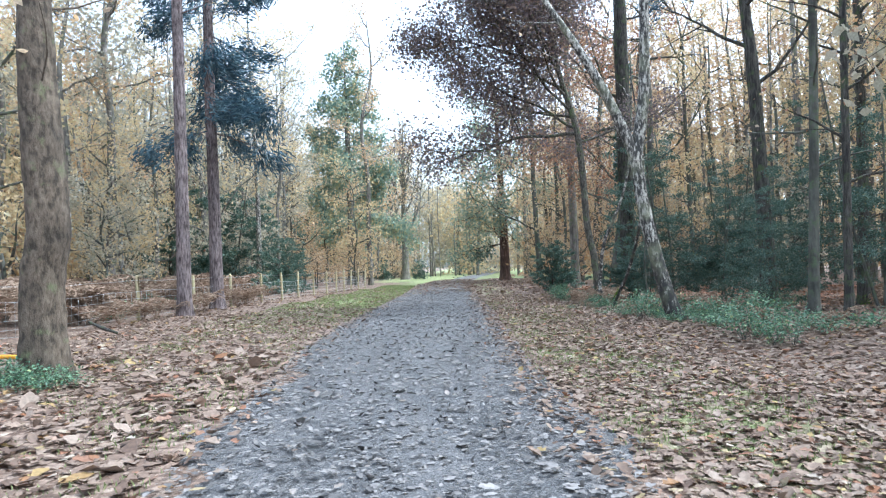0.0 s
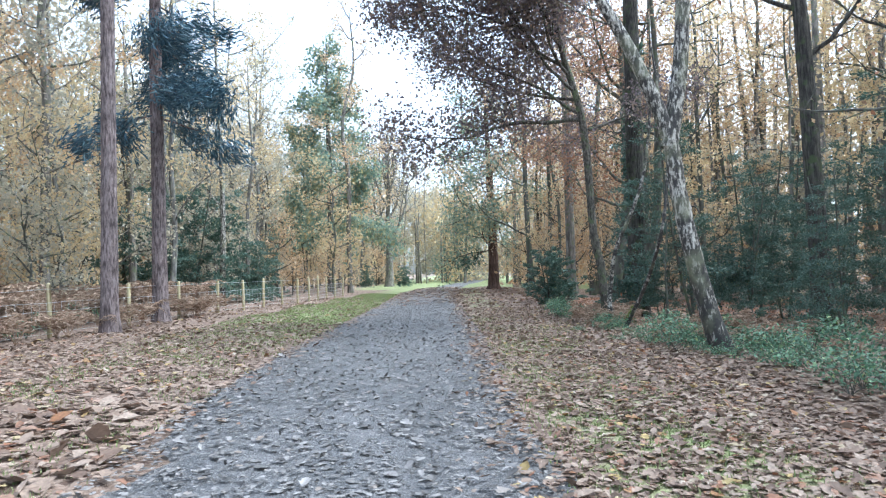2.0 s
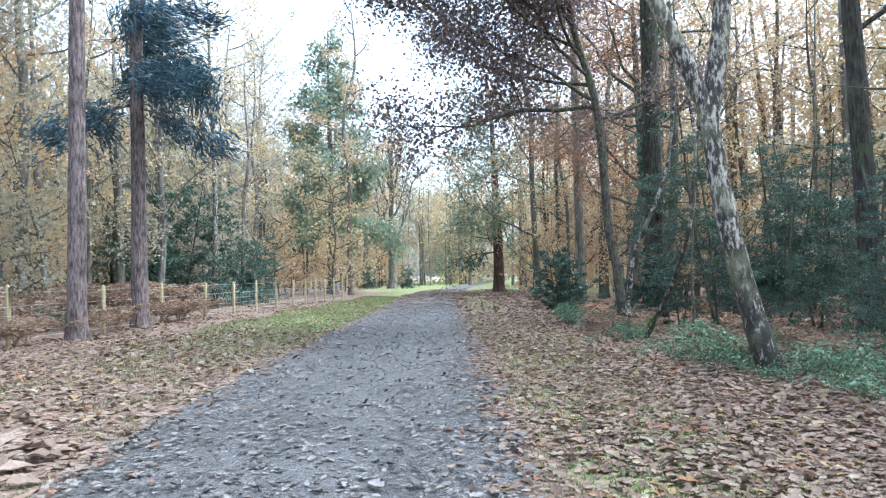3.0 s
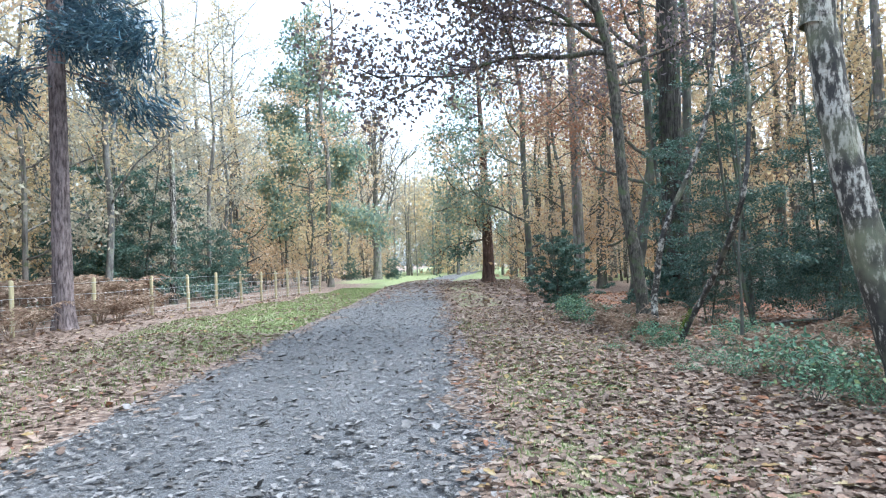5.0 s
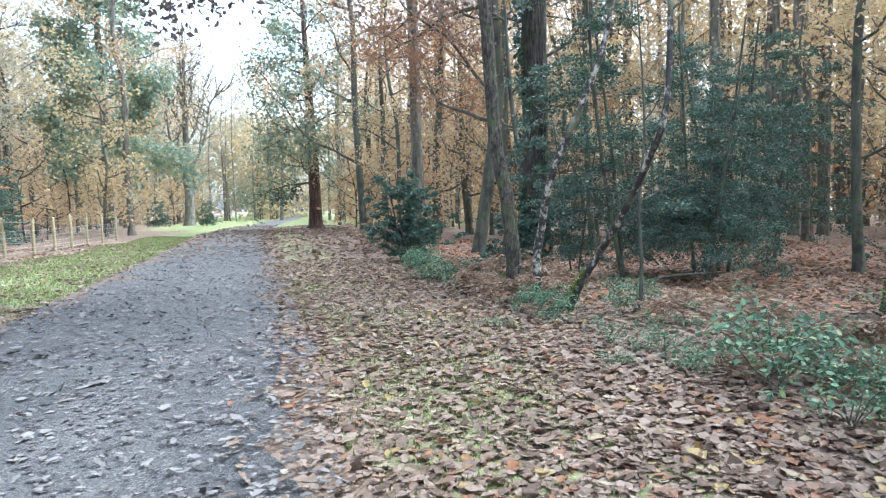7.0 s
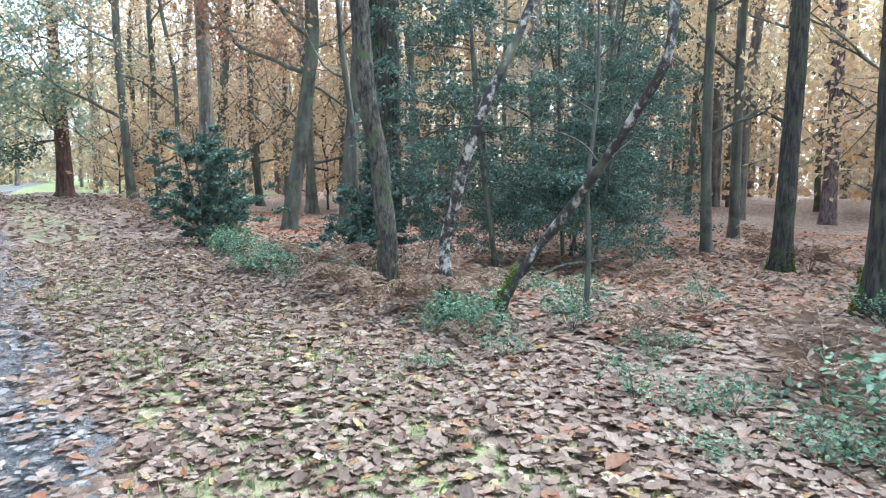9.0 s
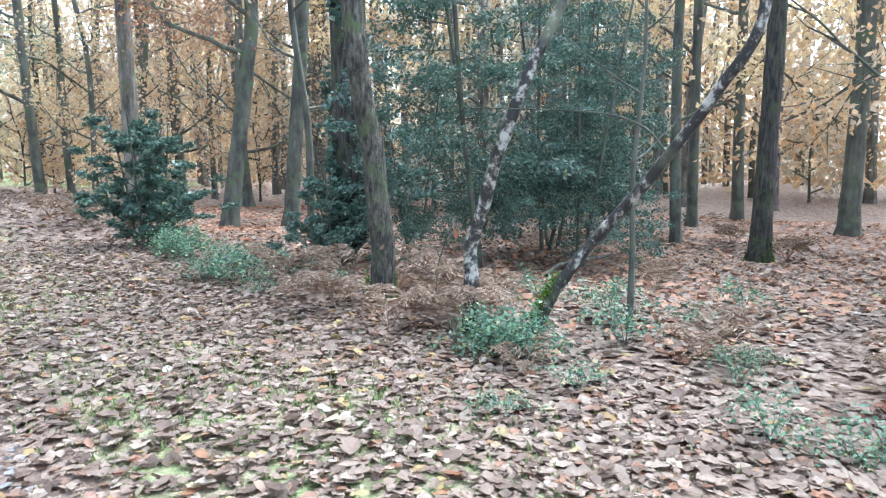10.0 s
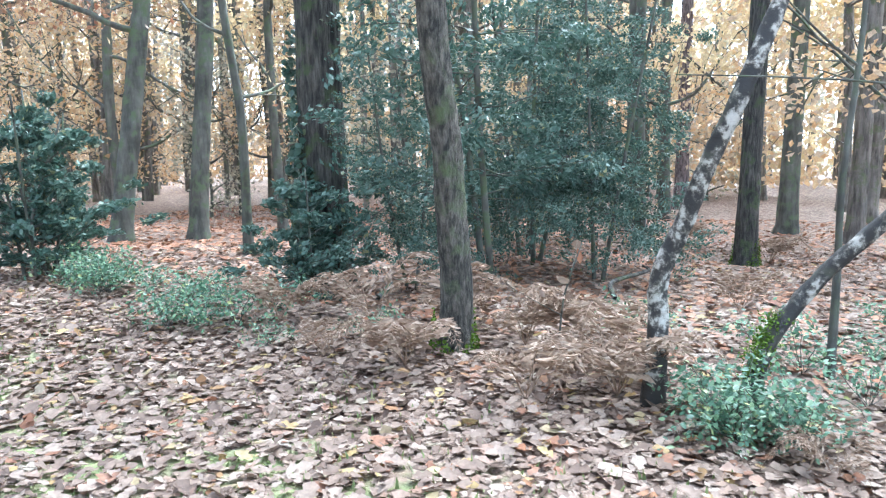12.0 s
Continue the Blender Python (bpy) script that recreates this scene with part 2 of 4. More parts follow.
# ---- mesh tools ----
class Geo:
    """Gathers tubes and leaves, then makes one mesh of them."""

    def __init__(self):
        self.v, self.q, self.t, self.n = [], [], [], 0

    def put(self, v, q=None, t=None):
        if q is not None and len(q):
            self.q.append(np.asarray(q) + self.n)
        if t is not None and len(t):
            self.t.append(np.asarray(t) + self.n)
        self.v.append(np.asarray(v, float))
        self.n += len(v)

    def tube(self, pts, rad, sides=8, rough=0.0, rng=None, flare=0.0):
        p = np.asarray(pts, float)
        k = len(p)
        r = np.interp(np.linspace(0, 1, k), np.linspace(0, 1, len(rad)), rad)
        d = np.gradient(p, axis=0)
        d /= np.linalg.norm(d, axis=1)[:, None] + 1e-9
        mean = d.mean(axis=0)
        ref = np.array((1.0, 0, 0)) if abs(mean[0]) < 0.7 * np.linalg.norm(mean) + 1e-9 else np.array((0, 1.0, 0))
        a = np.cross(d, ref)
        a /= np.linalg.norm(a, axis=1)[:, None] + 1e-9
        b = np.cross(d, a)
        ang = np.linspace(0, 2 * np.pi, sides, endpoint=False)
        rr = np.repeat(r[:, None], sides, 1)
        if rough and rng is not None:
            lobes = 1 + 0.5 * rough * np.sin(3 * ang + rng.uniform(0, 6))[None, :] + 0.4 * rough * np.sin(5 * ang + rng.uniform(0, 6))[None, :]
            rr = rr * lobes * (1 + rough * rng.normal(0, 0.5, (k, sides)))
        if flare:
            h = p[:, 2] - p[0, 2]
            f = flare * np.exp(-h / 0.28)
            rr = rr * (1 + f[:, None] * (1 + 0.5 * np.sin(5 * ang + 1)[None, :]))
        v = p[:, None, :] + rr[:, :, None] * (np.cos(ang)[None, :, None] * a[:, None, :] + np.sin(ang)[None, :, None] * b[:, None, :])
        i = np.arange(k - 1)[:, None] * sides
        j = np.arange(sides)[None, :]
        j2 = (j + 1) % sides
        q = np.stack([i + j, i + j2, i + sides + j2, i + sides + j], -1).reshape(-1, 4)
        end = len(v.reshape(-1, 3))
        top = np.stack([np.full(sides, end), (k - 1) * sides + np.arange(sides), (k - 1) * sides + (np.arange(sides) + 1) % sides], -1)
        self.put(np.vstack([v.reshape(-1, 3), p[-1:] + d[-1:] * r[-1] * 0.5]), q, top)

    def leaves(self, c, size, rng, along=None, flat=0.0, aspect=0.5, curl=0.25, lobed=False, ragged=False):
        """A leaf at every point of c. flat: 1 lies level, 0 turns any way."""
        c = np.asarray(c, float)
        n = len(c)
        if not n:
            return
        s = size * rng.uniform(0.65, 1.3, n)
        u = rng.normal(0, 1, (n, 3))
        if along is not None:
            u = u * 0.6 + np.asarray(along)
        u[:, 2] *= 1 - flat
        u /= np.linalg.norm(u, axis=1)[:, None] + 1e-9
        w = rng.normal(0, 1, (n, 3)) * (1 - flat) + np.array((0, 0, 1.0)) * (flat * 2 + 0.35)
        w -= (w * u).sum(1)[:, None] * u
        w /= np.linalg.norm(w, axis=1)[:, None] + 1e-9
        x = np.cross(u, w)
        cu = curl * rng.uniform(-0.4, 1.3, n)
        if lobed:
            shape = [(0, 0, 0), (0.22, 0.6, 0.5), (0.42, 0.95, 0.9), (0.55, 0.55, 0.5), (0.78, 0.8, 0.9), (1.05, 0, 0.7),
                     (0.78, -0.8, 0.9), (0.55, -0.55, 0.5), (0.42, -0.95, 0.9), (0.22, -0.6, 0.5), (0.5, 0, -0.15)]
            tri = [(10, i, (i + 1) % 10) for i in range(10)]
        elif ragged:
            shape = [(0, 0, 0), (0.22, 0.85, 0.7), (0.45, 0.5, 0.35), (0.72, 0.9, 0.9), (1.05, 0.08, 0.4), (0.8, -0.6, 0.6), (0.5, -0.75, 0.8), (0.3, -0.45, 0.3), (0.12, -0.7, 0.6)]
            tri = [(0, i, i + 1) for i in range(1, 8)]
        else:
            shape = [(0, 0, 0), (0.35, 1, 0.7), (0.75, 0.7, 0.8), (1.05, 0, 0.5), (0.75, -0.7, 0.8), (0.35, -1, 0.7)]
            tri = [(0, 1, 2), (0, 2, 3), (0, 3, 4), (0, 4, 5)]
        v = np.stack([c + (s * (a - 0.5))[:, None] * u + (s * b * aspect * 0.5)[:, None] * x + (s * h * cu)[:, None] * w for a, b, h in shape], 1)
        t = np.arange(n)[:, None, None] * len(shape) + np.array(tri)[None]
        self.put(v.reshape(-1, 3), None, t.reshape(-1, 3))

    def small_leaves(self, c, size, rng, aspect=0.6, along=None):
        """Far leaves: folded diamonds of two triangles."""
        c = np.asarray(c, float)
        n = len(c)
        if not n:
            return
        s = size * rng.uniform(0.6, 1.4, n)
        u = rng.normal(0, 1, (n, 3))
        if along is not None:
            u = u * 0.35 + np.asarray(along)
        u /= np.linalg.norm(u, axis=1)[:, None] + 1e-9
        w = rng.normal(0, 1, (n, 3))
        w -= (w * u).sum(1)[:, None] * u
        w /= np.linalg.norm(w, axis=1)[:, None] + 1e-9
        x = np.cross(u, w)
        v = np.stack([c - u * s[:, None] * 0.5, c + (x * aspect * 0.5 + w * 0.15) * s[:, None], c + u * s[:, None] * 0.5,
                      c + (-x * aspect * 0.5 + w * 0.15) * s[:, None]], 1)
        t = np.arange(n)[:, None, None] * 4 + np.array([(0, 1, 2), (0, 2, 3)])[None]
        self.put(v.reshape(-1, 3), None, t.reshape(-1, 3))

    def mesh(self, name, smooth=True):
        me = bpy.data.meshes.new(name)
        v = np.vstack(self.v)
        q = np.vstack(self.q) if self.q else np.zeros((0, 4), int)
        t = np.vstack(self.t) if self.t else np.zeros((0, 3), int)
        me.vertices.add(len(v))
        me.vertices.foreach_set("co", v.astype(np.float32).ravel())
        loops = np.concatenate([q.ravel(), t.ravel()]).astype(np.int32)
        me.loops.add(len(loops))
        me.loops.foreach_set("vertex_index", loops)
        me.polygons.add(len(q) + len(t))
        start = np.concatenate([np.arange(len(q)) * 4, len(q) * 4 + np.arange(len(t)) * 3]).astype(np.int32)
        me.polygons.foreach_set("loop_start", start)
        if smooth:
            me.polygons.foreach_set("use_smooth", np.ones(len(q) + len(t), bool))
        me.update(calc_edges=True)
        return me


def part(name, geo, material, parent, label=""):
    ob = new(name, geo.mesh(name))
    ob.data.materials.append(material)
    if parent:
        ob.parent = parent
    if label:
        tagged(ob, label)
    return ob


def thing(name, label, category, at, group="", kind="", turn=0):
    return_ob = new(name)
    return_ob.empty_display_size = 0.2
    return_ob.matrix_basis = pose(*at, 0, 0, turn)
    return tagged(return_ob, label, category, group, kind)


def smooth(pts, per=6):
    """A round curve through the points."""
    p = np.asarray(pts, float)
    p = np.vstack([2 * p[0] - p[1], p, 2 * p[-1] - p[-2]])
    out = []
    for i in range(1, len(p) - 2):
        for s in np.linspace(0, 1, per, endpoint=False):
            a, b, c, d = p[i - 1:i + 3]
            out.append(0.5 * (2 * b + (c - a) * s + (2 * a - 5 * b + 4 * c - d) * s * s + (3 * b - a - 3 * c + d) * s ** 3))
    out.append(p[-2])
    return np.array(out)


def unit(v):
    v = np.asarray(v, float)
    return v / (np.linalg.norm(v) + 1e-9)


def grow(geo, p, d, length, r, rng, depth, tips, up=0.1, wobble=0.25, kids=2.2, sides=6):
    """A limb with side shoots; tips gathers places and ways for leaves."""
    n = max(4, int(length / 0.3))
    if depth == 0:
        n = 2
    pts, d = [np.asarray(p, float)], unit(d)
    for _ in range(n):
        d = unit(d + rng.normal(0, wobble, 3) * 0.55 + np.array((0, 0, up)) * 0.5)
        pts.append(pts[-1] + d * length / n)
    pts = np.array(pts)
    geo.tube(pts, [r, r * 0.6, r * 0.18], sides)
    if depth == 0:
        for q in pts[1:]:
            tips.append((*q, *d))
        return
    k = max(2, int(length * kids))
    for f in np.linspace(0.22, 0.98, k):
        i = min(int(f * n), n - 1)
        q = pts[i] + (pts[i + 1] - pts[i]) * (f * n - i)
        side = unit(rng.normal(0, 1, 3) * np.array((1, 1, 0.6)))
        way = unit(unit(pts[i + 1] - pts[i]) * 0.7 + side * 0.8)
        grow(geo, q, way, length * rng.uniform(0.25, 0.45) * (1.25 - 0.6 * f), r * 0.42, rng, depth - 1, tips, up, wobble, kids * 1.4, max(3, sides - 2))


def tree(name, label, at, trunk, radii, bark_mat, limbs, leaf_mat=None, leaf=0.1, per_tip=3, spread=0.12, seed=1, depth=1, group="", small=True,
         rough=0.06, flare=0.35, sides=14, category="tree", needle=False, up=0.1, wobble=0.25, kids=2.2, crown_label="", turn=0, limb_sides=6):
    """trunk: points from the foot upwards, local. limbs: (height fraction, azimuth in degrees, length, rise, thickness)."""
    rng = np.random.default_rng(seed)
    root = thing(name, label, category, at, group, turn=turn)
    g = Geo()
    line = smooth(trunk, 8)
    g.tube(line, radii, sides, rough, rng, flare)
    part("trunk", g, bark_mat, root)
    tips = []
    for f, az, length, rise, thick in limbs:
        i = int(np.argmin(np.abs(line[:, 2] - f * line[-1, 2])))
        a = radians(az)
        g = Geo()
        grow(g, line[i], (math.cos(a), math.sin(a), rise), length, thick, rng, depth, tips, up, wobble, kids, limb_sides)
        part("limb", g, bark_mat, root)
    if leaf_mat and tips:
        tp = np.array(tips)
        tp = np.repeat(tp, per_tip, 0)
        c = tp[:, :3] + rng.normal(0, spread, (len(tp), 3))
        g = Geo()
        if needle:
            g.small_leaves(c, leaf, rng, 0.17, tp[:, 3:])
        elif small:
            g.small_leaves(c, leaf, rng)
        else:
            g.leaves(c, leaf, rng, tp[:, 3:])
        part("crown", g, leaf_mat, root, crown_label)
    return root


def ring(rng, count, lo, hi, length, rise, thick):
    """Limbs spread round a trunk from height fraction lo to hi."""
    return [(lo + (hi - lo) * i / max(1, count - 1), i * 137.5 + rng.uniform(-25, 25), length * rng.uniform(0.7, 1.2) * (1.15 - 0.5 * i / count),
             rise + rng.uniform(-0.15, 0.2), thick) for i in range(count)]


# ---- ground ----
LEFT_Y, LEFT_X = [-30, -3, 2, 5, 8, 14, 30, 48, 60, 73, 100, 160], [-1.4, -1.4, -1.45, -1.8, -2.15, -2.45, -2.55, -3.1, -2.6, -1.0, 2.0, 6.5]
RIGHT_Y, RIGHT_X = [-30, -3, 2, 5, 10, 14, 18, 26, 38, 48, 60, 73, 100, 160], [1.7, 1.62, 1.5, 1.32, 1.24, 1.27, 1.22, 1.0, 0.75, 0.6, 1.05, 2.1, 5.0, 9.5]


def left_edge(y):
    return np.interp(y, LEFT_Y, LEFT_X)


def right_edge(y):
    return np.interp(y, RIGHT_Y, RIGHT_X)


def gz(x, y):
    """Height of the ground, which falls away gently inside the wood."""
    x, y = np.asarray(x, float), np.asarray(y, float)
    off = np.clip(np.maximum(x - right_edge(y), left_edge(y) - x) / 1.5, 0, 1)
    dip = -0.45 * np.clip((x - 4.6) / 8, 0, 1) * np.clip((y - 13) / 5, 0, 1)
    return dip + off * (0.035 * np.sin(x * 1.3 + 0.7 * y) + 0.03 * np.sin(y * 0.9 - x * 0.5 + 1) + 0.02) - 0.02 * (1 - off)


def ground_sheet():
    xs = np.concatenate([np.linspace(-1500, -60, 8), np.linspace(-50, -15, 16), np.arange(-14, 14.01, 0.25), np.linspace(15, 50, 16), np.linspace(60, 1500, 8)])
    ys = np.concatenate([np.linspace(-1500, -40, 8), np.linspace(-30, -6, 10), np.arange(-5, 50.01, 0.3), np.linspace(52, 110, 24), np.linspace(130, 1500, 8)])
    X, Y = np.meshgrid(xs, ys)
    v = np.stack([X, Y, gz(X, Y)], -1).reshape(-1, 3)
    w = len(xs)
    i, j = np.meshgrid(np.arange(len(ys) - 1), np.arange(w - 1), indexing="ij")
    a = (i * w + j).ravel()
    g = Geo()
    g.put(v, np.stack([a, a + 1, a + w + 1, a + w], -1))
    ob = part("ground", g, GROUND, None)
    x, y = v[:, 0], v[:, 1]
    strip = np.clip((left_edge(y) + 0.1 - x) / 0.5, 0, 1) * np.clip((x + 7.4 - 0.05 * np.clip(y - 28, 0, 20)) / 2.6, 0, 1) * np.clip((y - 12) / 10, 0.1, 1) * 0.55
    meadow = np.clip((y - 58) / 8, 0, 1) * np.clip((18 - np.abs(x - 6)) / 6, 0, 1) * 0.7
    verge = np.clip((x - right_edge(y)) / 0.4, 0, 1) * np.clip((2.6 - (x - right_edge(y))) / 1.2, 0, 1) * np.clip((y + 4) / 3, 0, 1) * 0.38
    at = ob.data.attributes.new("turf", "FLOAT", "POINT")
    at.data.foreach_set("value", np.maximum.reduce([strip, meadow, verge]).astype(np.float32))
    return tagged(ob, "woodland floor of brown leaf mould with grassy patches", "ground", kind="structure")


def track_sheet():
    ys = np.concatenate([np.arange(-30, -4, 2), np.arange(-4, 50, 0.3), np.arange(50, 160, 3.0)])
    us = np.linspace(0, 1, 15)
    rng = np.random.default_rng(3)
    jl = np.convolve(rng.normal(0, 0.3, len(ys)), np.ones(4) / 3, "same")
    jr = np.convolve(rng.normal(0, 0.3, len(ys)), np.ones(4) / 3, "same")
    L, R = left_edge(ys) + jl, right_edge(ys) + jr
    X = L[:, None] + (R - L)[:, None] * us[None]
    Y = np.repeat(ys[:, None], len(us), 1)
    Z = 0.035 * np.sin(np.pi * us)[None] - 0.018 * np.exp(-((us - 0.3) / 0.1) ** 2)[None] - 0.018 * np.exp(-((us - 0.72) / 0.1) ** 2)[None] - 0.008
    Z = Z + rng.normal(0, 0.004, X.shape)
    Z[:, 0] = Z[:, -1] = -0.03
    v = np.stack([X, Y, Z], -1).reshape(-1, 3)
    w = len(us)
    i, j = np.meshgrid(np.arange(len(ys) - 1), np.arange(w - 1), indexing="ij")
    a = (i * w + j).ravel()
    g = Geo()
    g.put(v, np.stack([a, a + 1, a + w + 1, a + w], -1))
    return tagged(part("road", g, TRACK, None), "grey gravel forest track, muddy and strewn with leaves", "track", kind="structure")


ground_sheet()
track_sheet()


def litter(name, label, mat, count, xlo, xhi, ylo, yhi, size, seed, lift=0.02, keep=None, tilt=0.78, lobed=True):
    """Fallen leaves, strewn with clumps and gaps."""
    rng = np.random.default_rng(seed)
    y = rng.uniform(ylo, yhi, count)
    lo = xlo(y) if callable(xlo) else np.full(count, xlo)
    hi = xhi(y) if callable(xhi) else np.full(count, xhi)
    x = lo + (hi - lo) * rng.uniform(0, 1, count)
    ok = np.ones(count, bool) if keep is None else rng.uniform(0, 1, count) < keep(x, y)
    x, y = x[ok], y[ok]
    z = gz(x, y) + rng.uniform(0.004, lift, len(x))
    on = (x > left_edge(y)) & (x < right_edge(y))
    z = np.where(on, 0.026 + rng.uniform(0, 0.012, len(x)), z)
    g = Geo()
    g.leaves(np.stack([x, y, z], -1), size * rng.choice([0.62, 0.85, 1.0, 1.25], len(x)), rng, None, tilt, 0.82, 0.2, lobed, not lobed)
    return tagged(part(name, g, mat, None), label, "leaves", kind="stuff")


def patchy(x, y):
    return 0.55 + 0.45 * np.sin(x * 1.9 + np.sin(y * 1.1) * 2) * np.sin(y * 1.4 + x * 0.6)


def thin(x, y):
    """Where grass comes up through the leaves beside the track."""
    return 1 - 0.35 * np.clip(patchy(x * 0.8, y * 0.7) * 1.6 - 0.5, 0, 1) * np.clip(2.6 - (x - right_edge(y)), 0, 1)


litter("fallen_leaves", "tan and pinkish-brown oak leaves carpeting the verge", LITTER, 27000, lambda y: right_edge(y) - 0.7, lambda y: 4.4 + 0 * y, -1.5, 27, 0.086, 11,
       0.03, lambda x, y: np.clip(0.42 + (x - right_edge(y)) * 0.9, 0.03, 1) * thin(x, y), 0.8)
litter("fallen_leaves", "narrow brown chestnut and beech leaves on the verge", LITTER, 48000, lambda y: right_edge(y) - 0.7, lambda y: 4.4 + 0 * y, -1.5, 27, 0.066, 19,
       0.03, lambda x, y: np.clip(0.42 + (x - right_edge(y)) * 0.9, 0.03, 1) * thin(x, y), 0.76, False)
litter("fallen_leaves", "rust and tan beech leaves covering the wood floor", LITTER, 50000, 4.4, 14.5, 3, 26, 0.09, 12, 0.03, None, 0.8, False)
litter("fallen_leaves", "rust-red beech leaves deep in the wood", LITTER_RUST, 26000, 5.0, 20, 15.5, 38, 0.12, 13, 0.03, lambda x, y: 0.4 + 0.6 * patchy(x, y), lobed=False)
litter("fallen_leaves", "pale brown chestnut leaves on the verge below the pines", LITTER, 29000, -9.2, lambda y: left_edge(y) + 0.8, -1.5, 21, 0.1, 14, 0.03,
       lambda x, y: np.clip(0.9 - 0.02 * np.clip(y - 8, 0, 30), 0.3, 1) * np.clip(0.42 + (left_edge(y) - x) * 0.9, 0.03, 1), lobed=False)
litter("fallen_leaves", "scattered dry leaves on the grassy verge", LITTER, 9000, -9.5, lambda y: left_edge(y), 18, 42, 0.12, 15, 0.03, patchy)
litter("fallen_leaves", "trodden greyish leaves scattered on the track", LITTER_WET, 36000, left_edge, right_edge, -1.2, 36, 0.05, 16, 0.02,
       lambda x, y: 0.5 + 0.5 * patchy(x * 1.7, y * 0.6), 0.86, False)
litter("fallen_leaves", "larger pale leaves lying on the track", LITTER_WET, 1500, left_edge, right_edge, -1.2, 24, 0.09, 17, 0.02, None, 0.86)
litter("fallen_leaves", "brown leaves along the far track edge", LITTER, 6000, lambda y: right_edge(y) - 0.2, lambda y: right_edge(y) + 5, 27, 60, 0.16, 18, 0.03, lobed=False)

litter("fallen_leaves", "large curled chestnut leaves near the chestnut tree", LITTER, 900, -6.5, lambda y: left_edge(y), -0.5, 9, 0.19, 24, 0.04, None, 0.75, False)
litter("fallen_leaves", "brown leaves drifted over the far stretch of track", LITTER, 5000, left_edge, right_edge, 30, 66, 0.14, 20, 0.02, lambda x, y: np.clip((y - 26) / 20, 0, 1), 0.86, False)


def grass(name, label, count, xlo, xhi, ylo, yhi, height, seed, keep=None):
    rng = np.random.default_rng(seed)
    y = rng.uniform(ylo, yhi, count)
    lo = xlo(y) if callable(xlo) else np.full(count, xlo)
    hi = xhi(y) if callable(xhi) else np.full(count, xhi)
    x = lo + (hi - lo) * rng.uniform(0, 1, count)
    if keep is not None:
        ok = rng.uniform(0, 1, count) < keep(x, y)
        x, y = x[ok], y[ok]
    n = len(x)
    h = height * rng.uniform(0.5, 1.4, n)
    a = rng.uniform(0, 2 * np.pi, n)
    w = 0.006 + 0.0002 * np.clip(y, 0, 60)
    c = np.stack([x, y, gz(x, y) - 0.005], -1)
    side = np.stack([np.cos(a), np.sin(a), 0 * a], -1) * w[:, None]
    lean = np.stack([-np.sin(a), np.cos(a), 0 * a], -1) * (h * rng.uniform(-0.6, 0.6, n))[:, None]
    up = np.stack([0 * h, 0 * h, h], -1)
    v = np.stack([c - side, c + side, c + up * 0.6 + lean * 0.3 + side * 0.7, c + up + lean], 1)
    t = np.arange(n)[:, None, None] * 4 + np.array([(0, 1, 2), (0, 2, 3)])[None]
    g = Geo()
    g.put(v.reshape(-1, 3), None, t.reshape(-1, 3))
    return tagged(part(name, g, GRASS, None), label, "grass", kind="stuff")


grass("grass", "short green grass on the strip between track and fence", 54000, lambda y: -6.6 + 0.05 * np.clip(y - 28, 0, 20), lambda y: left_edge(y) - 0.1, 13, 48, 0.05, 21,
      lambda x, y: np.clip((y - 12) / 12, 0.12, 1) * (0.5 + 0.5 * patchy(x * 0.7, y * 0.5)))
grass("grass", "sparse grass tufts showing through the fallen leaves", 28000, lambda y: right_edge(y), lambda y: right_edge(y) + 2.6, -1, 27, 0.045, 22,
      lambda x, y: np.clip(patchy(x * 0.8, y * 0.7) * 1.6 - 0.5, 0.04, 1) * np.clip(2.6 - (x - right_edge(y)), 0, 1))
grass("grass", "sparse grass on the leaf-covered verge", 36000, -5.5, lambda y: left_edge(y), 0, 20, 0.045, 23, lambda x, y: np.clip(patchy(x * 1.4, y * 1.3) - 0.35, 0, 1))


# ---- trees beside the track ----
R = np.random.default_rng(5)


def on(x, y, dz=-0.04):
    return (x, y, float(gz(x, y)) + dz)


# chestnut by the track's left verge, only its trunk and a low twig are near
tree("chestnut_tree", "thick grey-brown chestnut trunk with fissured bark, ivy at its foot", on(-4.93, 6.4), [(0, 0, 0), (-0.03, 0, 1.3), (0.07, 0, 2.0), (0.02, 0, 3.1), (-0.04, 0, 4.2), (-0.1, 0.1, 6.5), (0, 0.2, 10)],
     [0.275, 0.255, 0.25, 0.2, 0.14], BARK_CHESTNUT, [(0.375, -20, 1.7, 0.9, 0.014), (0.48, 60, 1.5, 0.2, 0.02)] + ring(R, 7, 0.55, 0.97, 3.2, 0.5, 0.06), ORANGE, 0.2, 1, 0.1, 31, small=False, flare=0.3, sides=20)

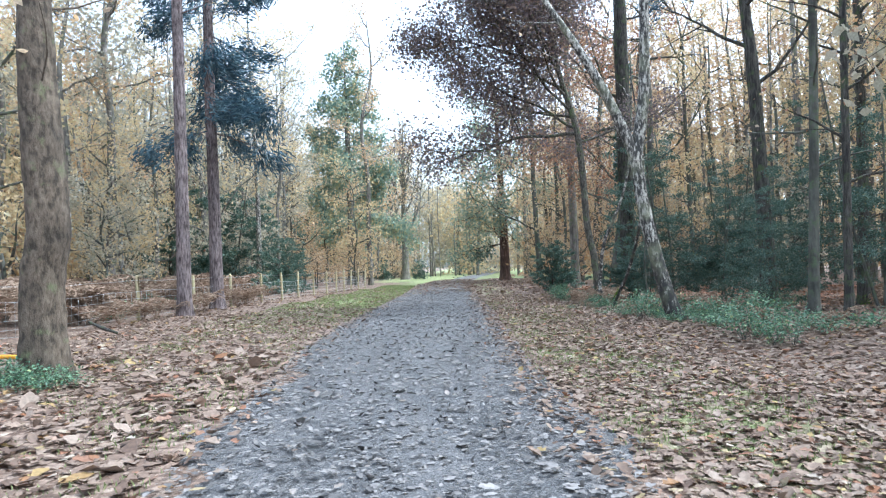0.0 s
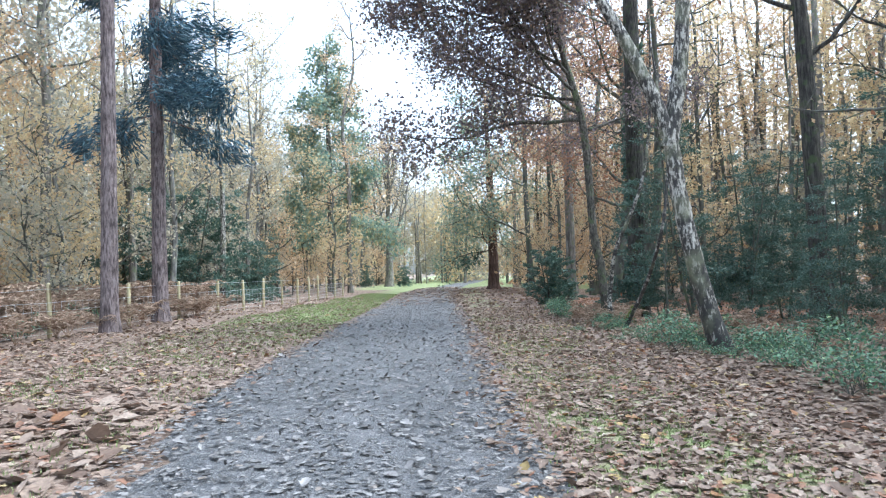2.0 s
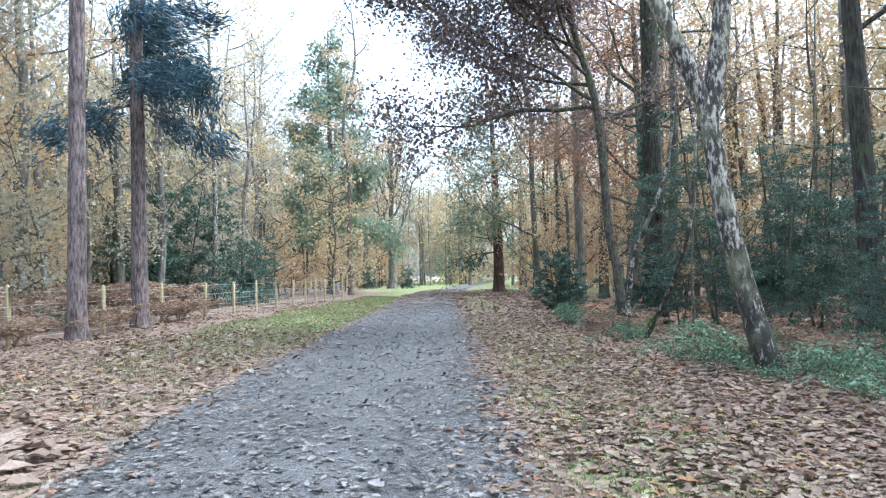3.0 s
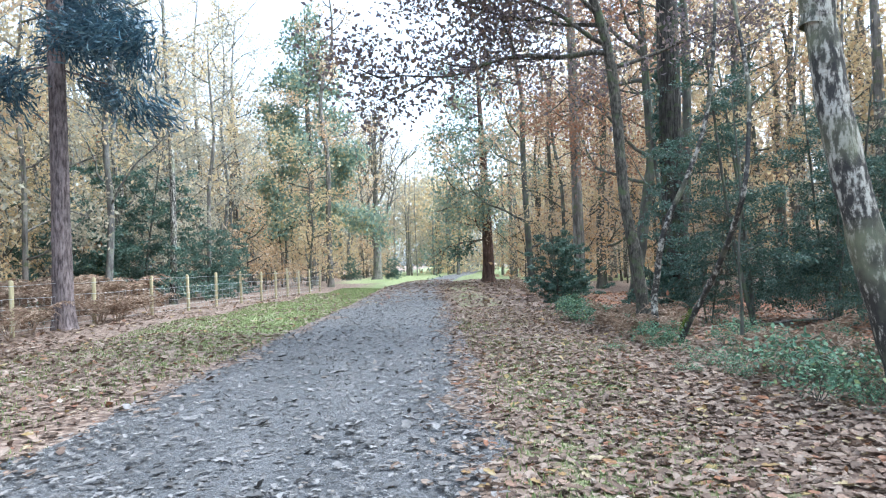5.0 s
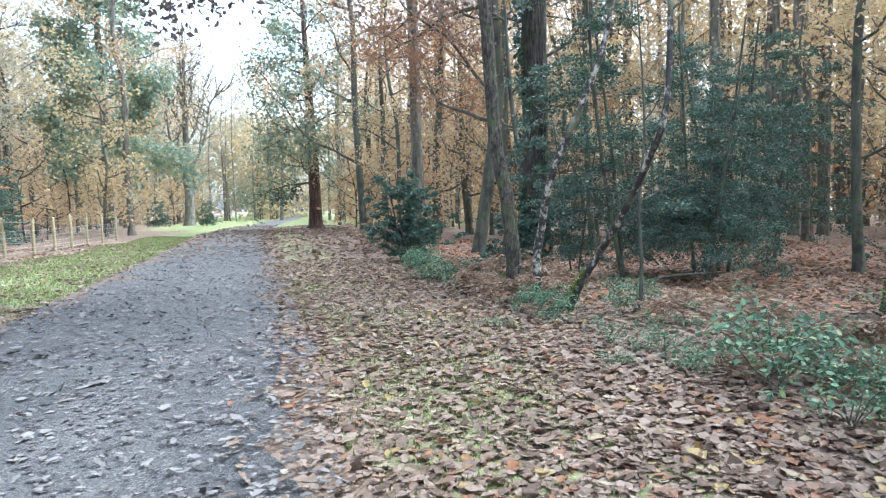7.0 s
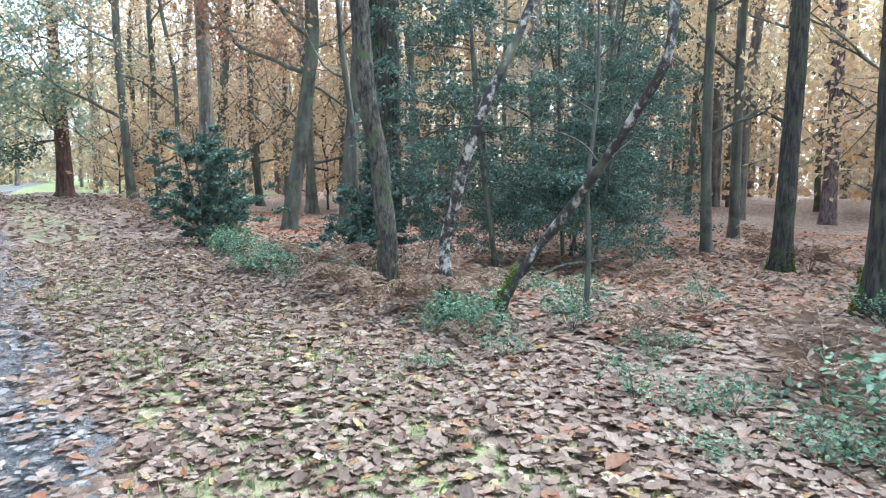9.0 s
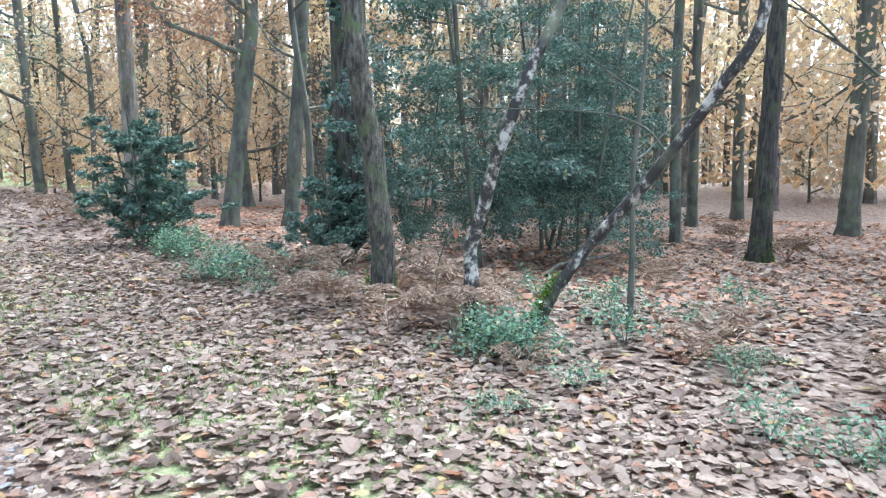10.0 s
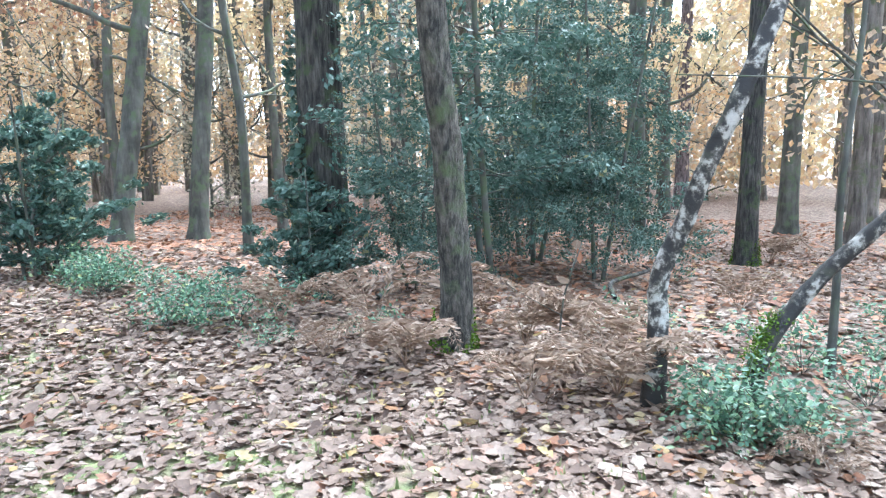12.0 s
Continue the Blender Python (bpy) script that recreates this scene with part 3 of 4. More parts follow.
# the two pines
tree("pine_tree", "tall straight pine with pinkish-grey plated bark", on(-8.4, 19), [(0, 0, 0), (0.02, 0, 4), (0.03, 0, 9), (0, 0, 15), (0, 0, 20)], [0.23, 0.19, 0.17, 0.13, 0.05], BARK_PINE,
     [(0.5 + 0.025 * i, i * 110, 2.5, 0.0, 0.035) for i in range(19)], NEEDLE, 0.24, 30, 0.2, 32, needle=True, flare=0.3, sides=18, group="pines by the fence")
tree("pine_tree", "tall pine with pinkish-grey bark and drooping blue-green boughs", on(-9.05, 23.6), [(0, 0, 0), (-0.02, 0, 4), (-0.06, 0, 10), (0, 0, 16), (0, 0, 22)], [0.26, 0.22, 0.19, 0.14, 0.05], BARK_PINE,
     [(0.3 + 0.023 * i, (20, 200, 330, 90, 250, 0)[i % 6] + 12 * i, 2.5 - 0.03 * i, -0.1 + 0.015 * i, 0.035) for i in range(30)], NEEDLE, 0.26, 90, 0.26, 33, needle=True, flare=0.3, sides=18,
     group="pines by the fence", up=-0.12)

# leaning birch with a fork
birch_pts = [(0, 0, 0), (-0.2, 0.02, 0.6), (-0.42, 0.04, 1.54), (-0.6, 0.05, 2.48), (-0.7, 0.05, 3.3), (-0.9, 0.05, 3.9), (-1.32, 0.05, 4.85), (-1.85, 0.05, 5.8), (-2.5, 0.1, 6.9), (-3.0, 0.2, 8.2)]
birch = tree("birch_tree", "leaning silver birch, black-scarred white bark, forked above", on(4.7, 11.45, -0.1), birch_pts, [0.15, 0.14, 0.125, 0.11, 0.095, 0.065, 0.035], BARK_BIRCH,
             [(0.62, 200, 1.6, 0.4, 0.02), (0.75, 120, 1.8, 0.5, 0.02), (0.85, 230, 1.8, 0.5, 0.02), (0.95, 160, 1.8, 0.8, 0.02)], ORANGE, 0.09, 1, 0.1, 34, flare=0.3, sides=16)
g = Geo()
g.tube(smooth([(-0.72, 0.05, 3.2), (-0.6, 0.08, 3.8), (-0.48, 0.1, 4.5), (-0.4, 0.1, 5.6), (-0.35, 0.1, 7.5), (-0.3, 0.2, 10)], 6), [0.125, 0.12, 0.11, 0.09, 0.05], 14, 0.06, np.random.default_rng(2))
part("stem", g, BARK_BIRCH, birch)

# oak at the wood's edge, with a long low branch over the verge
front = tree("oak_tree", "oak with ridged brown bark, spreading dull purple-brown leaves over the verge", on(4.52, 18.7), [(0.02, 0, 0), (0.03, 0, 0.56), (-0.03, 0, 1.13), (-0.06, 0, 1.5), (-0.17, 0, 2.04), (-0.24, 0, 2.7), (-0.3, 0.1, 4.4), (-0.45, 0.1, 5.6), (-0.9, 0.2, 7.5), (-1.1, 0.3, 10)],
             [0.115, 0.11, 0.105, 0.1, 0.1, 0.085, 0.04], BARK_OAK, [(0.52, 176, 4.4, 0.06, 0.06), (0.55, 205, 4.4, 0.2, 0.05), (0.58, 160, 4.6, 0.2, 0.05), (0.6, 190, 5.0, 0.3, 0.05), (0.64, 215, 4.6, 0.35, 0.05), (0.68, 175, 4.8, 0.4, 0.05), (0.72, 235, 4.4, 0.4, 0.05), (0.76, 190, 4.6, 0.5, 0.05), (0.8, 160, 4.2, 0.5, 0.05), (0.84, 205, 4.4, 0.6, 0.05), (0.88, 180, 4.2, 0.7, 0.05),
              (0.9, 150, 3.5, 0.7, 0.04), (0.95, 200, 3.6, 0.9, 0.04), (0.5, 10, 2.6, 0.3, 0.05), (0.9, 40, 2.6, 0.6, 0.04)],
             OAKLEAF, 0.098, 165, 0.36, 35, flare=0.25, sides=16, up=0.07, depth=2, kids=1.35)

# leaning stem with moss at its foot
curve_pts = [(0, 0, 0), (0.16, -0.06, 0.36), (0.3, -0.26, 0.72), (0.38, -0.6, 1.12), (0.43, -0.9, 1.48), (0.47, -1.18, 1.85), (0.5, -1.42, 2.25), (0.62, -1.35, 2.9), (0.72, -1.2, 3.8), (0.68, -1.0, 4.9), (0.6, -0.8, 6.2)]
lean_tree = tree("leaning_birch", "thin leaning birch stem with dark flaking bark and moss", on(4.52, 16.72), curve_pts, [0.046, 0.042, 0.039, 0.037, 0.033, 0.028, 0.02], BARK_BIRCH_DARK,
                 [(0.55, 330, 0.9, 0.7, 0.02), (0.7, 10, 1.2, 0.6, 0.02), (0.85, 240, 1.1, 0.6, 0.015)], None, seed=36, sides=12, rough=0.12, flare=0.2)
rng = np.random.default_rng(7)
g = Geo()
line = smooth(curve_pts, 8)
for k, spread in ((4, 260), (6, 420), (8, 420), (10, 200)):
    g.small_leaves(line[k] + np.array((0, 0.01, 0.05)) + rng.normal(0, 0.033, (spread, 3)), 0.018, rng, 0.8)
part("moss", g, MOSS, lean_tree, "bright green moss cushion")

g = Geo()
g.tube(smooth([(0.41, -0.85, 1.46), (0.28, -0.77, 1.62), (0.08, -0.57, 1.72), (-0.27, -0.17, 1.76), (-0.57, 0.23, 1.78)], 5), [0.008, 0.006, 0.003], 5)
part("twig", g, BARK_SMOOTH, lean_tree)

# small beech shoot with pale leaves left on it
tree("beech_sapling", "thin beech shoot holding a few pale dry leaves", on(4.5, 17.85), [(0, 0, 0), (0.03, 0, 0.3), (0.06, -0.02, 0.55), (0.16, -0.08, 0.85)], [0.009, 0.007, 0.004], BARK_SMOOTH,
     [(0.45, 150, 0.5, 0.3, 0.004), (0.65, 200, 0.35, 0.5, 0.004), (0.8, 20, 0.3, 0.5, 0.003)], LITTER, 0.1, 1, 0.03, 55, small=False, flare=0, sides=6, depth=0)

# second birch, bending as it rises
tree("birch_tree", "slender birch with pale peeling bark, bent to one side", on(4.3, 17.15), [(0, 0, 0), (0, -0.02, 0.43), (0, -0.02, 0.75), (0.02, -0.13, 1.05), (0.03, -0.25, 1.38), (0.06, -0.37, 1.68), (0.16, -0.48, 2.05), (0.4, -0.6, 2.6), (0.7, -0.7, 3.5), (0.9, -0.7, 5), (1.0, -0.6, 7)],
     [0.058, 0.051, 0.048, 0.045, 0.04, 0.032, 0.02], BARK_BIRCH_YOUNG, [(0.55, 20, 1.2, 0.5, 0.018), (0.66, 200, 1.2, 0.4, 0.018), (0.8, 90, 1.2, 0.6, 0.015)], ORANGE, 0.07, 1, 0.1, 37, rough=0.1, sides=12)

# ivy-clad pine
ivy_tree = tree("pine_tree", "big dark pine with deeply furrowed bark, clad in ivy", on(6.35, 22.1), [(0, 0, 0), (0, 0, 3), (0.05, 0, 8), (0.1, 0, 14), (0.1, 0, 20)], [0.28, 0.265, 0.24, 0.19, 0.1], BARK_DARK,
                [(0.5 + 0.05 * i, i * 120 + 40, 2.6, 0.1, 0.05) for i in range(9)], NEEDLE, 0.24, 22, 0.2, 38, needle=True, flare=0.25, sides=22, rough=0.08)
g = Geo()
h = rng.uniform(0.1, 8.5, 5200)
az = rng.uniform(0, 2 * np.pi, 5200)
keep = (np.sin(az * 1.0 + h * 0.35 + 4.2) + 0.7 * np.sin(h * 1.7 + az * 2)) > np.where(h < 1.2, -0.2, 0.75)
h, az = h[keep], az[keep]
rad = 0.27 + rng.uniform(0, 0.14, len(h))
g.leaves(np.stack([rad * np.cos(az), rad * np.sin(az), h], -1), 0.1, rng, None, 0.1, 0.8, 0.2)
part("ivy", g, HOLLY, ivy_tree, "dark glossy ivy leaves")

# oaks farther in
OAK2 = [(0, 0, 0), (0.2, 0, 1.3), (0.42, 0, 2.6), (0.65, 0, 4.0), (0.8, 0, 5.2), (0.7, 0, 8), (0.6, 0, 12)]
tree("oak_tree", "mossy grey-green oak trunk leaning slightly, crooked bare branches", on(7.2, 29), OAK2, [0.2, 0.19, 0.175, 0.15, 0.08], BARK_SMOOTH,
     [(0.34, 175, 4.2, 0.12, 0.07), (0.42, 200, 4.6, 0.3, 0.07), (0.64, 150, 5.5, 0.35, 0.08), (0.7, 185, 5.5, 0.5, 0.08), (0.76, 215, 5, 0.5, 0.07), (0.82, 100, 4, 0.5, 0.06), (0.88, 20, 4, 0.6, 0.06), (0.94, 180, 4.5, 0.8, 0.06), (0.6, 20, 3, 0.4, 0.05)],
     COPPER, 0.12, 60, 0.38, 39, flare=0.3, sides=16, depth=2, kids=1.2)
tree("oak_tree", "grey-green trunk standing among rusty leaves", on(8.45, 28.3), [(0, 0, 0), (0.2, 0, 2), (0.5, 0, 5), (0.6, 0, 9), (0.5, 0, 13)], [0.19, 0.175, 0.16, 0.13, 0.06], BARK_SMOOTH, ring(R, 8, 0.45, 0.95, 3.4, 0.4, 0.06), GOLD, 0.13, 3, 0.2, 40)
tree("young_tree", "thin mossy stem curving against a thicker trunk", on(6.95, 24.5), [(0, 0, 0), (0, 0, 0.9), (-0.02, 0, 2.2), (-0.2, 0.1, 4.1), (-0.3, 0.2, 7)], [0.08, 0.07, 0.065, 0.055, 0.03], BARK_SMOOTH, ring(R, 6, 0.35, 0.95, 1.5, 0.4, 0.03), COPPER, 0.1, 2, 0.14, 41)

# trunks on the right
dark_oak = tree("oak_tree", "stout dark oak trunk with green moss round its foot", on(8.1, 15.1), [(0, 0, 0), (0, 0, 1.5), (-0.05, 0, 3.5), (-0.12, 0, 6), (-0.3, 0, 9), (-0.3, 0, 14)], [0.21, 0.185, 0.17, 0.15, 0.11, 0.05], BARK_DARK, ring(R, 8, 0.4, 0.95, 3.4, 0.4, 0.06), COPPER, 0.12, 2, 0.2, 43, flare=0.4, sides=18)
slim_tree = tree("woodland_tree", "straight slim trunk with a mossy green foot", on(12.5, 18.75), [(0, 0, 0), (0.1, 0, 2), (0.2, 0, 4), (0.3, 0, 9), (0.4, 0, 14)], [0.18, 0.158, 0.15, 0.125, 0.05], BARK_DARK, ring(R, 8, 0.5, 0.95, 2.6, 0.4, 0.05), GOLD, 0.11, 3, 0.18, 44, flare=0.3)
tree("oak_tree", "mossy green-grey oak trunk in the open wood", on(17.7, 19.2), [(0, 0, 0), (0.1, 0, 2), (0.3, 0, 5), (0.4, 0, 9), (0.3, 0, 13)], [0.23, 0.2, 0.18, 0.13, 0.06], BARK_SMOOTH, ring(R, 8, 0.45, 0.95, 3.2, 0.4, 0.05), GOLD, 0.12, 6, 0.25, 56, flare=0.3)
tree("pine_tree", "straight reddish-grey pine trunk deeper in the wood", on(23.4, 23.6), [(0, 0, 0), (0.05, 0, 4), (0, 0, 9), (0, 0, 16)], [0.24, 0.2, 0.17, 0.06], BARK_PINE, ring(R, 9, 0.55, 0.97, 2.6, 0.1, 0.05), NEEDLE, 0.24, 16, 0.2, 57, needle=True, flare=0.3)
tree("young_tree", "thin bare sapling beside the leaning stem", on(5.4, 16.45), [(0, 0, 0), (0.02, 0, 0.7), (0, 0, 1.3), (0.05, -0.05, 2.4), (0.0, 0, 4)], [0.027, 0.022, 0.019, 0.015, 0.008], BARK_SMOOTH, ring(R, 6, 0.35, 0.95, 0.8, 0.5, 0.01), None, seed=45, sides=8)
tree("young_tree", "slim lichen-grey stem at the wood's edge", on(7.62, 12.0), [(0, 0, 0), (0.15, 0, 3), (0.3, 0, 6.5), (0.3, 0, 10)], [0.11, 0.095, 0.085, 0.04], BARK_SMOOTH, ring(R, 9, 0.3, 0.95, 1.8, 0.3, 0.03), ORANGE, 0.09, 2, 0.15, 46)
tree("young_tree", "slim dark stem among hollies", on(7.55, 10.6), [(0, 0, 0), (0.1, 0, 3), (0.2, 0, 6.5), (0.2, 0, 9)], [0.08, 0.07, 0.06, 0.03], BARK_DARK, ring(R, 9, 0.3, 0.95, 1.8, 0.3, 0.03), COPPER, 0.09, 2, 0.15, 47)
tree("woodland_tree", "slim brown pine trunk behind the holly bush", on(6.2, 33), [(0, 0, 0), (0, 0, 5), (0, 0, 10), (0, 0, 16)], [0.23, 0.2, 0.18, 0.06], BARK_FAR, ring(R, 9, 0.35, 0.95, 2.8, 0.2, 0.05), COPPER, 0.13, 2, 0.2, 49)


def moss_foot(root, r, height, count, seed):
    """Moss creeping up the foot of a trunk."""
    rng = np.random.default_rng(seed)
    z = height * rng.uniform(0, 1, count) ** 1.8
    a = rng.uniform(0, 2 * np.pi, count)
    ok = z < height * (0.55 + 0.45 * np.sin(a * 2 + seed))
    z, a = z[ok], a[ok]
    d = r * (1 + 0.4 * np.exp(-z / 0.2)) + rng.uniform(-0.005, 0.02, len(z))
    g = Geo()
    g.small_leaves(np.stack([d * np.cos(a), d * np.sin(a), z + 0.03], -1), 0.025, rng, 0.8)
    part("moss", g, MOSS, root, "green moss on the bark")


moss_foot(front, 0.125, 0.32, 900, 3)
moss_foot(dark_oak, 0.225, 0.5, 1800, 4)
moss_foot(slim_tree, 0.185, 0.5, 1500, 5)

# old tree where the track bends
red = tree("cedar_tree", "old conifer with stout red-brown trunk and low dark boughs", on(3.75, 52.5), [(0, 0, 0), (0, 0, 3), (-0.1, 0, 8), (-0.3, 0, 15)], [0.42, 0.36, 0.26, 0.1], BARK_RED,
           [(0.2 + 0.037 * i, 180 + (0, 60, -50, 100, -110, 20, 150)[i % 7], 5.0 - 0.12 * i, 0.0 + 0.03 * i, 0.06) for i in range(20)], SPRUCE, 0.2, 40, 0.4, 50, flare=0.5, up=-0.03)
g = Geo()
tips = []
grow(g, (-0.4, 0, 3.0), (-1, -0.1, -0.25), 2.2, 0.05, rng, 1, tips, -0.12, 0.2, 3)
tp = np.repeat(np.array(tips), 26, 0)
g2 = Geo()
g2.small_leaves(tp[:, :3] + rng.normal(0, 0.25, (len(tp), 3)), 0.2, rng)
part("limb", g, BARK_RED, red)
part("foliage", g2, HOLLY, red, "dark green drooping foliage")

# bare tree at the far bend
tree("bare_tree", "leafless oak with a fan of fine bare twigs", on(-6.5, 77), [(0, 0, 0), (0.1, 0, 3), (0, 0, 6.5), (0.2, 0, 12), (0.3, 0, 19)], [0.46, 0.38, 0.3, 0.18, 0.05], BARK_FAR,
     [(0.26 + 0.05 * i, i * 137, 9.5 - 0.55 * i, 0.85 + 0.1 * i, 0.17 - 0.008 * i) for i in range(13)], GOLD, 0.15, 3, 0.3, 51, depth=2, kids=1.8, up=0.16, wobble=0.2)

# left side, behind the fence
tree("birch_tree", "slender white birch behind the fence", on(-11.25, 36), [(0, 0, 0), (0.1, 0, 4), (0.05, 0, 8), (-0.1, 0, 12), (-0.2, 0, 17)], [0.15, 0.13, 0.11, 0.08, 0.03], BARK_BIRCH, ring(R, 14, 0.25, 0.95, 3.2, 0.7, 0.03), GOLD, 0.14, 12, 0.3, 52)
conifer_limbs = lambda n, length, lo: [(lo + (0.97 - lo) * i / n, i * 137.5, length * (1.08 - i / n) + 0.3, 0.05 + 0.25 * i / n, 0.05) for i in range(n)]
conifer = tree("conifer_tree", "tall pale green larch-like conifer, thin layered boughs", on(-10.3, 62), [(0, 0, 0), (0.1, 0, 8), (0, 0, 16), (0, 0, 23.5)], [0.38, 0.28, 0.18, 0.03], BARK_FAR, conifer_limbs(40, 5.4, 0.2), SPRUCE, 0.32, 34, 0.4, 53, needle=False, up=-0.02)
for x, y, s, a in ((-24, 58, 0.8, 40), (-32, 44, 0.85, 200), (-27, 30, 0.75, 300)):
    copy_thing(conifer, Matrix.Translation(on(x, y)) @ pose(0, 0, 0, 0, 0, a) @ Matrix.Scale(s, 4))


# ---- hollies ----
def holly(label, at, height, width, stems, leaves, seed, leaf=0.085, layered=False):
    rng = np.random.default_rng(seed)
    root = thing("holly_bush" if height < 3 else "holly_tree", label, "bush" if height < 3 else "tree", at, "hollies")
    tips = []
    for s in range(stems):
        a = rng.uniform(0, 6.28)
        g = Geo()
        top = np.array((math.cos(a) * width * 0.22, math.sin(a) * width * 0.22, height * rng.uniform(0.8, 1)))
        line = smooth([(math.cos(a) * 0.08 * stems ** 0.5, math.sin(a) * 0.08 * stems ** 0.5, 0), top * np.array((0.5, 0.5, 0.4)) + rng.normal(0, 0.06, 3), top], 8)
        g.tube(line, [0.0055 * height + 0.012, 0.003 * height + 0.004], 7)
        n = int(height * (4 if layered else 7))
        for k in range(n):
            f = (0.22 if height > 3 else 0.1) + (0.76 if height > 3 else 0.88) * k / n
            q = line[min(int(f * (len(line) - 1)), len(line) - 1)]
            b = rng.uniform(0, 6.28)
            reach = width * 0.5 * (1.05 - 0.75 * f) * rng.uniform(0.6, 1.15)
            grow(g, q, (math.cos(b), math.sin(b), 0.0 if layered else 0.35), reach, 0.012 if layered else 0.01, rng, 2 if layered else 1, tips, -0.02 if layered else 0.12, 0.22, 2.6 if layered else 3.2, 3)
        part("stem", g, BARK_SMOOTH, root)
    tp = np.array(tips)
    pick = rng.integers(0, len(tp), leaves)
    c = tp[pick, :3] + rng.normal(0, 0.05 if height < 3 else 0.017 * height, (leaves, 3)) * np.array((1, 1, 0.45))
    g = Geo()
    if height < 3:
        g.leaves(c, leaf, rng, tp[pick, 3:], 0.25, 0.55, 0.3)
    else:
        g.small_leaves(c, leaf * 1.15, rng, 0.55, tp[pick, 3:])
    part("foliage", g, HOLLY, root)
    return root


holly("rounded green holly bush with glossy leaves beside the track", on(4.05, 24.6), 2.3, 2.4, 5, 14000, 61, 0.07)
holly("dense holly shrub against the ivy-clad pine", on(5.75, 21.6), 1.5, 1.7, 3, 5200, 62, 0.065)
big = holly("tall layered holly with dark glossy foliage in the shade", on(7.4, 20.3), 6.0, 5.0, 2, 17500, 63, 0.058, True)
for x, y, s, a in ((9.3, 20.9, 0.85, 120), (8.5, 19.5, 0.65, 200), (7.5, 13.2, 0.5, 30), (9.4, 12.6, 0.85, 310), (10.7, 21.9, 0.9, 75), (13.2, 23.4, 1.0, 170), (6.6, 20.9, 0.5, 260)):
    copy_thing(big, Matrix.Translation(on(x, y)) @ pose(0, 0, 0, 0, 0, a) @ Matrix.Scale(s, 4))
left_holly = holly("broad dark evergreen behind the fence", on(-13.2, 37), 7.5, 6.5, 2, 18000, 64, 0.12, True)
for x, y, s, a in ((-15.8, 35.5, 0.8, 90), (-11.2, 41, 0.6, 200), (-12.8, 47, 0.6, 10), (-4.6, 73, 0.35, 50), (-8.8, 74, 0.4, 90)):
    copy_thing(left_holly, Matrix.Translation(on(x, y)) @ pose(0, 0, 0, 0, 0, a) @ Matrix.Scale(s, 4))


# ---- woods ----
def wood_tree(label, height, r, bark_mat, leaf_mat, seed, leaf=0.17, per=3, lo=0.35, length=3.0, count=11, lean=0.3, name="woodland_tree", rise=0.35, group="trees of the wood", depth=1, kids=2.4):
    rng = np.random.default_rng(seed)
    pts = [(0, 0, 0)] + [(rng.normal(0, lean * k / 4), rng.normal(0, lean * k / 4), height * k / 5) for k in range(1, 6)]
    return tree(name, label, (0, 0, -50), pts, [r, r * 0.85, r * 0.75, r * 0.5, r * 0.15], bark_mat, ring(rng, count, lo, 0.97, length, rise, 0.05), leaf_mat, leaf, per, 0.26, seed, sides=8, kids=kids, limb_sides=4, group=group, depth=depth)


KINDS = [
    wood_tree("tall slim woodland tree with golden leaves", 17, 0.15, BARK_FAR, GOLD, 71, 0.15, 22, lo=0.3),
    wood_tree("straight brown trunk with orange autumn leaves high up", 19, 0.19, BARK_FAR, ORANGE, 72, 0.15, 22, lo=0.28),
    wood_tree("greyish woodland trunk with sparse yellow leaves", 15, 0.12, BARK_SMOOTH, GOLD, 73, 0.14, 20, lo=0.18, length=2.6),
    wood_tree("slender tree with olive and tan leaves", 14, 0.12, BARK_FAR, OLIVE, 74, 0.17, 24, lo=0.15, length=2.8),
    wood_tree("beech with copper leaves still hanging on low boughs", 13, 0.14, BARK_SMOOTH, ORANGE, 75, 0.13, 20, lo=0.12, length=3.4, rise=0.15),
    wood_tree("bare-looking thin tree with few brown leaves", 13, 0.09, BARK_DARK, COPPER, 76, 0.14, 3, lo=0.2, length=2.5),
    wood_tree("young golden birch leafy from the ground up", 7.5, 0.06, BARK_SMOOTH, GOLD, 77, 0.15, 21, lo=0.1, length=1.9, name="young_tree"),
    wood_tree("young olive-green tree in the undergrowth", 6.0, 0.06, BARK_SMOOTH, OLIVE, 78, 0.15, 24, lo=0.08, length=1.9, name="young_tree"),
    wood_tree("russet sapling with dense hanging leaves", 5.0, 0.05, BARK_DARK, ORANGE, 79, 0.14, 21, lo=0.1, length=1.6, name="young_tree"),
    wood_tree("tall lichen-grey tree with fine twigs and thin tan leaves", 21, 0.17, BARK_PALE, OLIVE, 85, 0.17, 12, lo=0.22, length=4.6, count=16, rise=0.7, depth=2, kids=1.1),
    wood_tree("tall pale tree with fine twigs and thin golden leaves", 19, 0.15, BARK_PALE, GOLD, 86, 0.17, 12, lo=0.18, length=4.2, count=16, rise=0.55, depth=2, kids=1.1),
]
taken = [(4.7, 11.5), (4.5, 18.7), (6.3, 22.1), (7.2, 29), (8.4, 28.3), (8.1, 15.1), (12.5, 18.75), (17.7, 19.2), (23.4, 23.6), (6, 27), (4, 24.6), (6.2, 33), (3.75, 52.5), (-11.2, 36), (-10.3, 62), (-6.5, 77), (-8.4, 19), (-9, 23.6)]
rng = np.random.default_rng(99)
used = set()


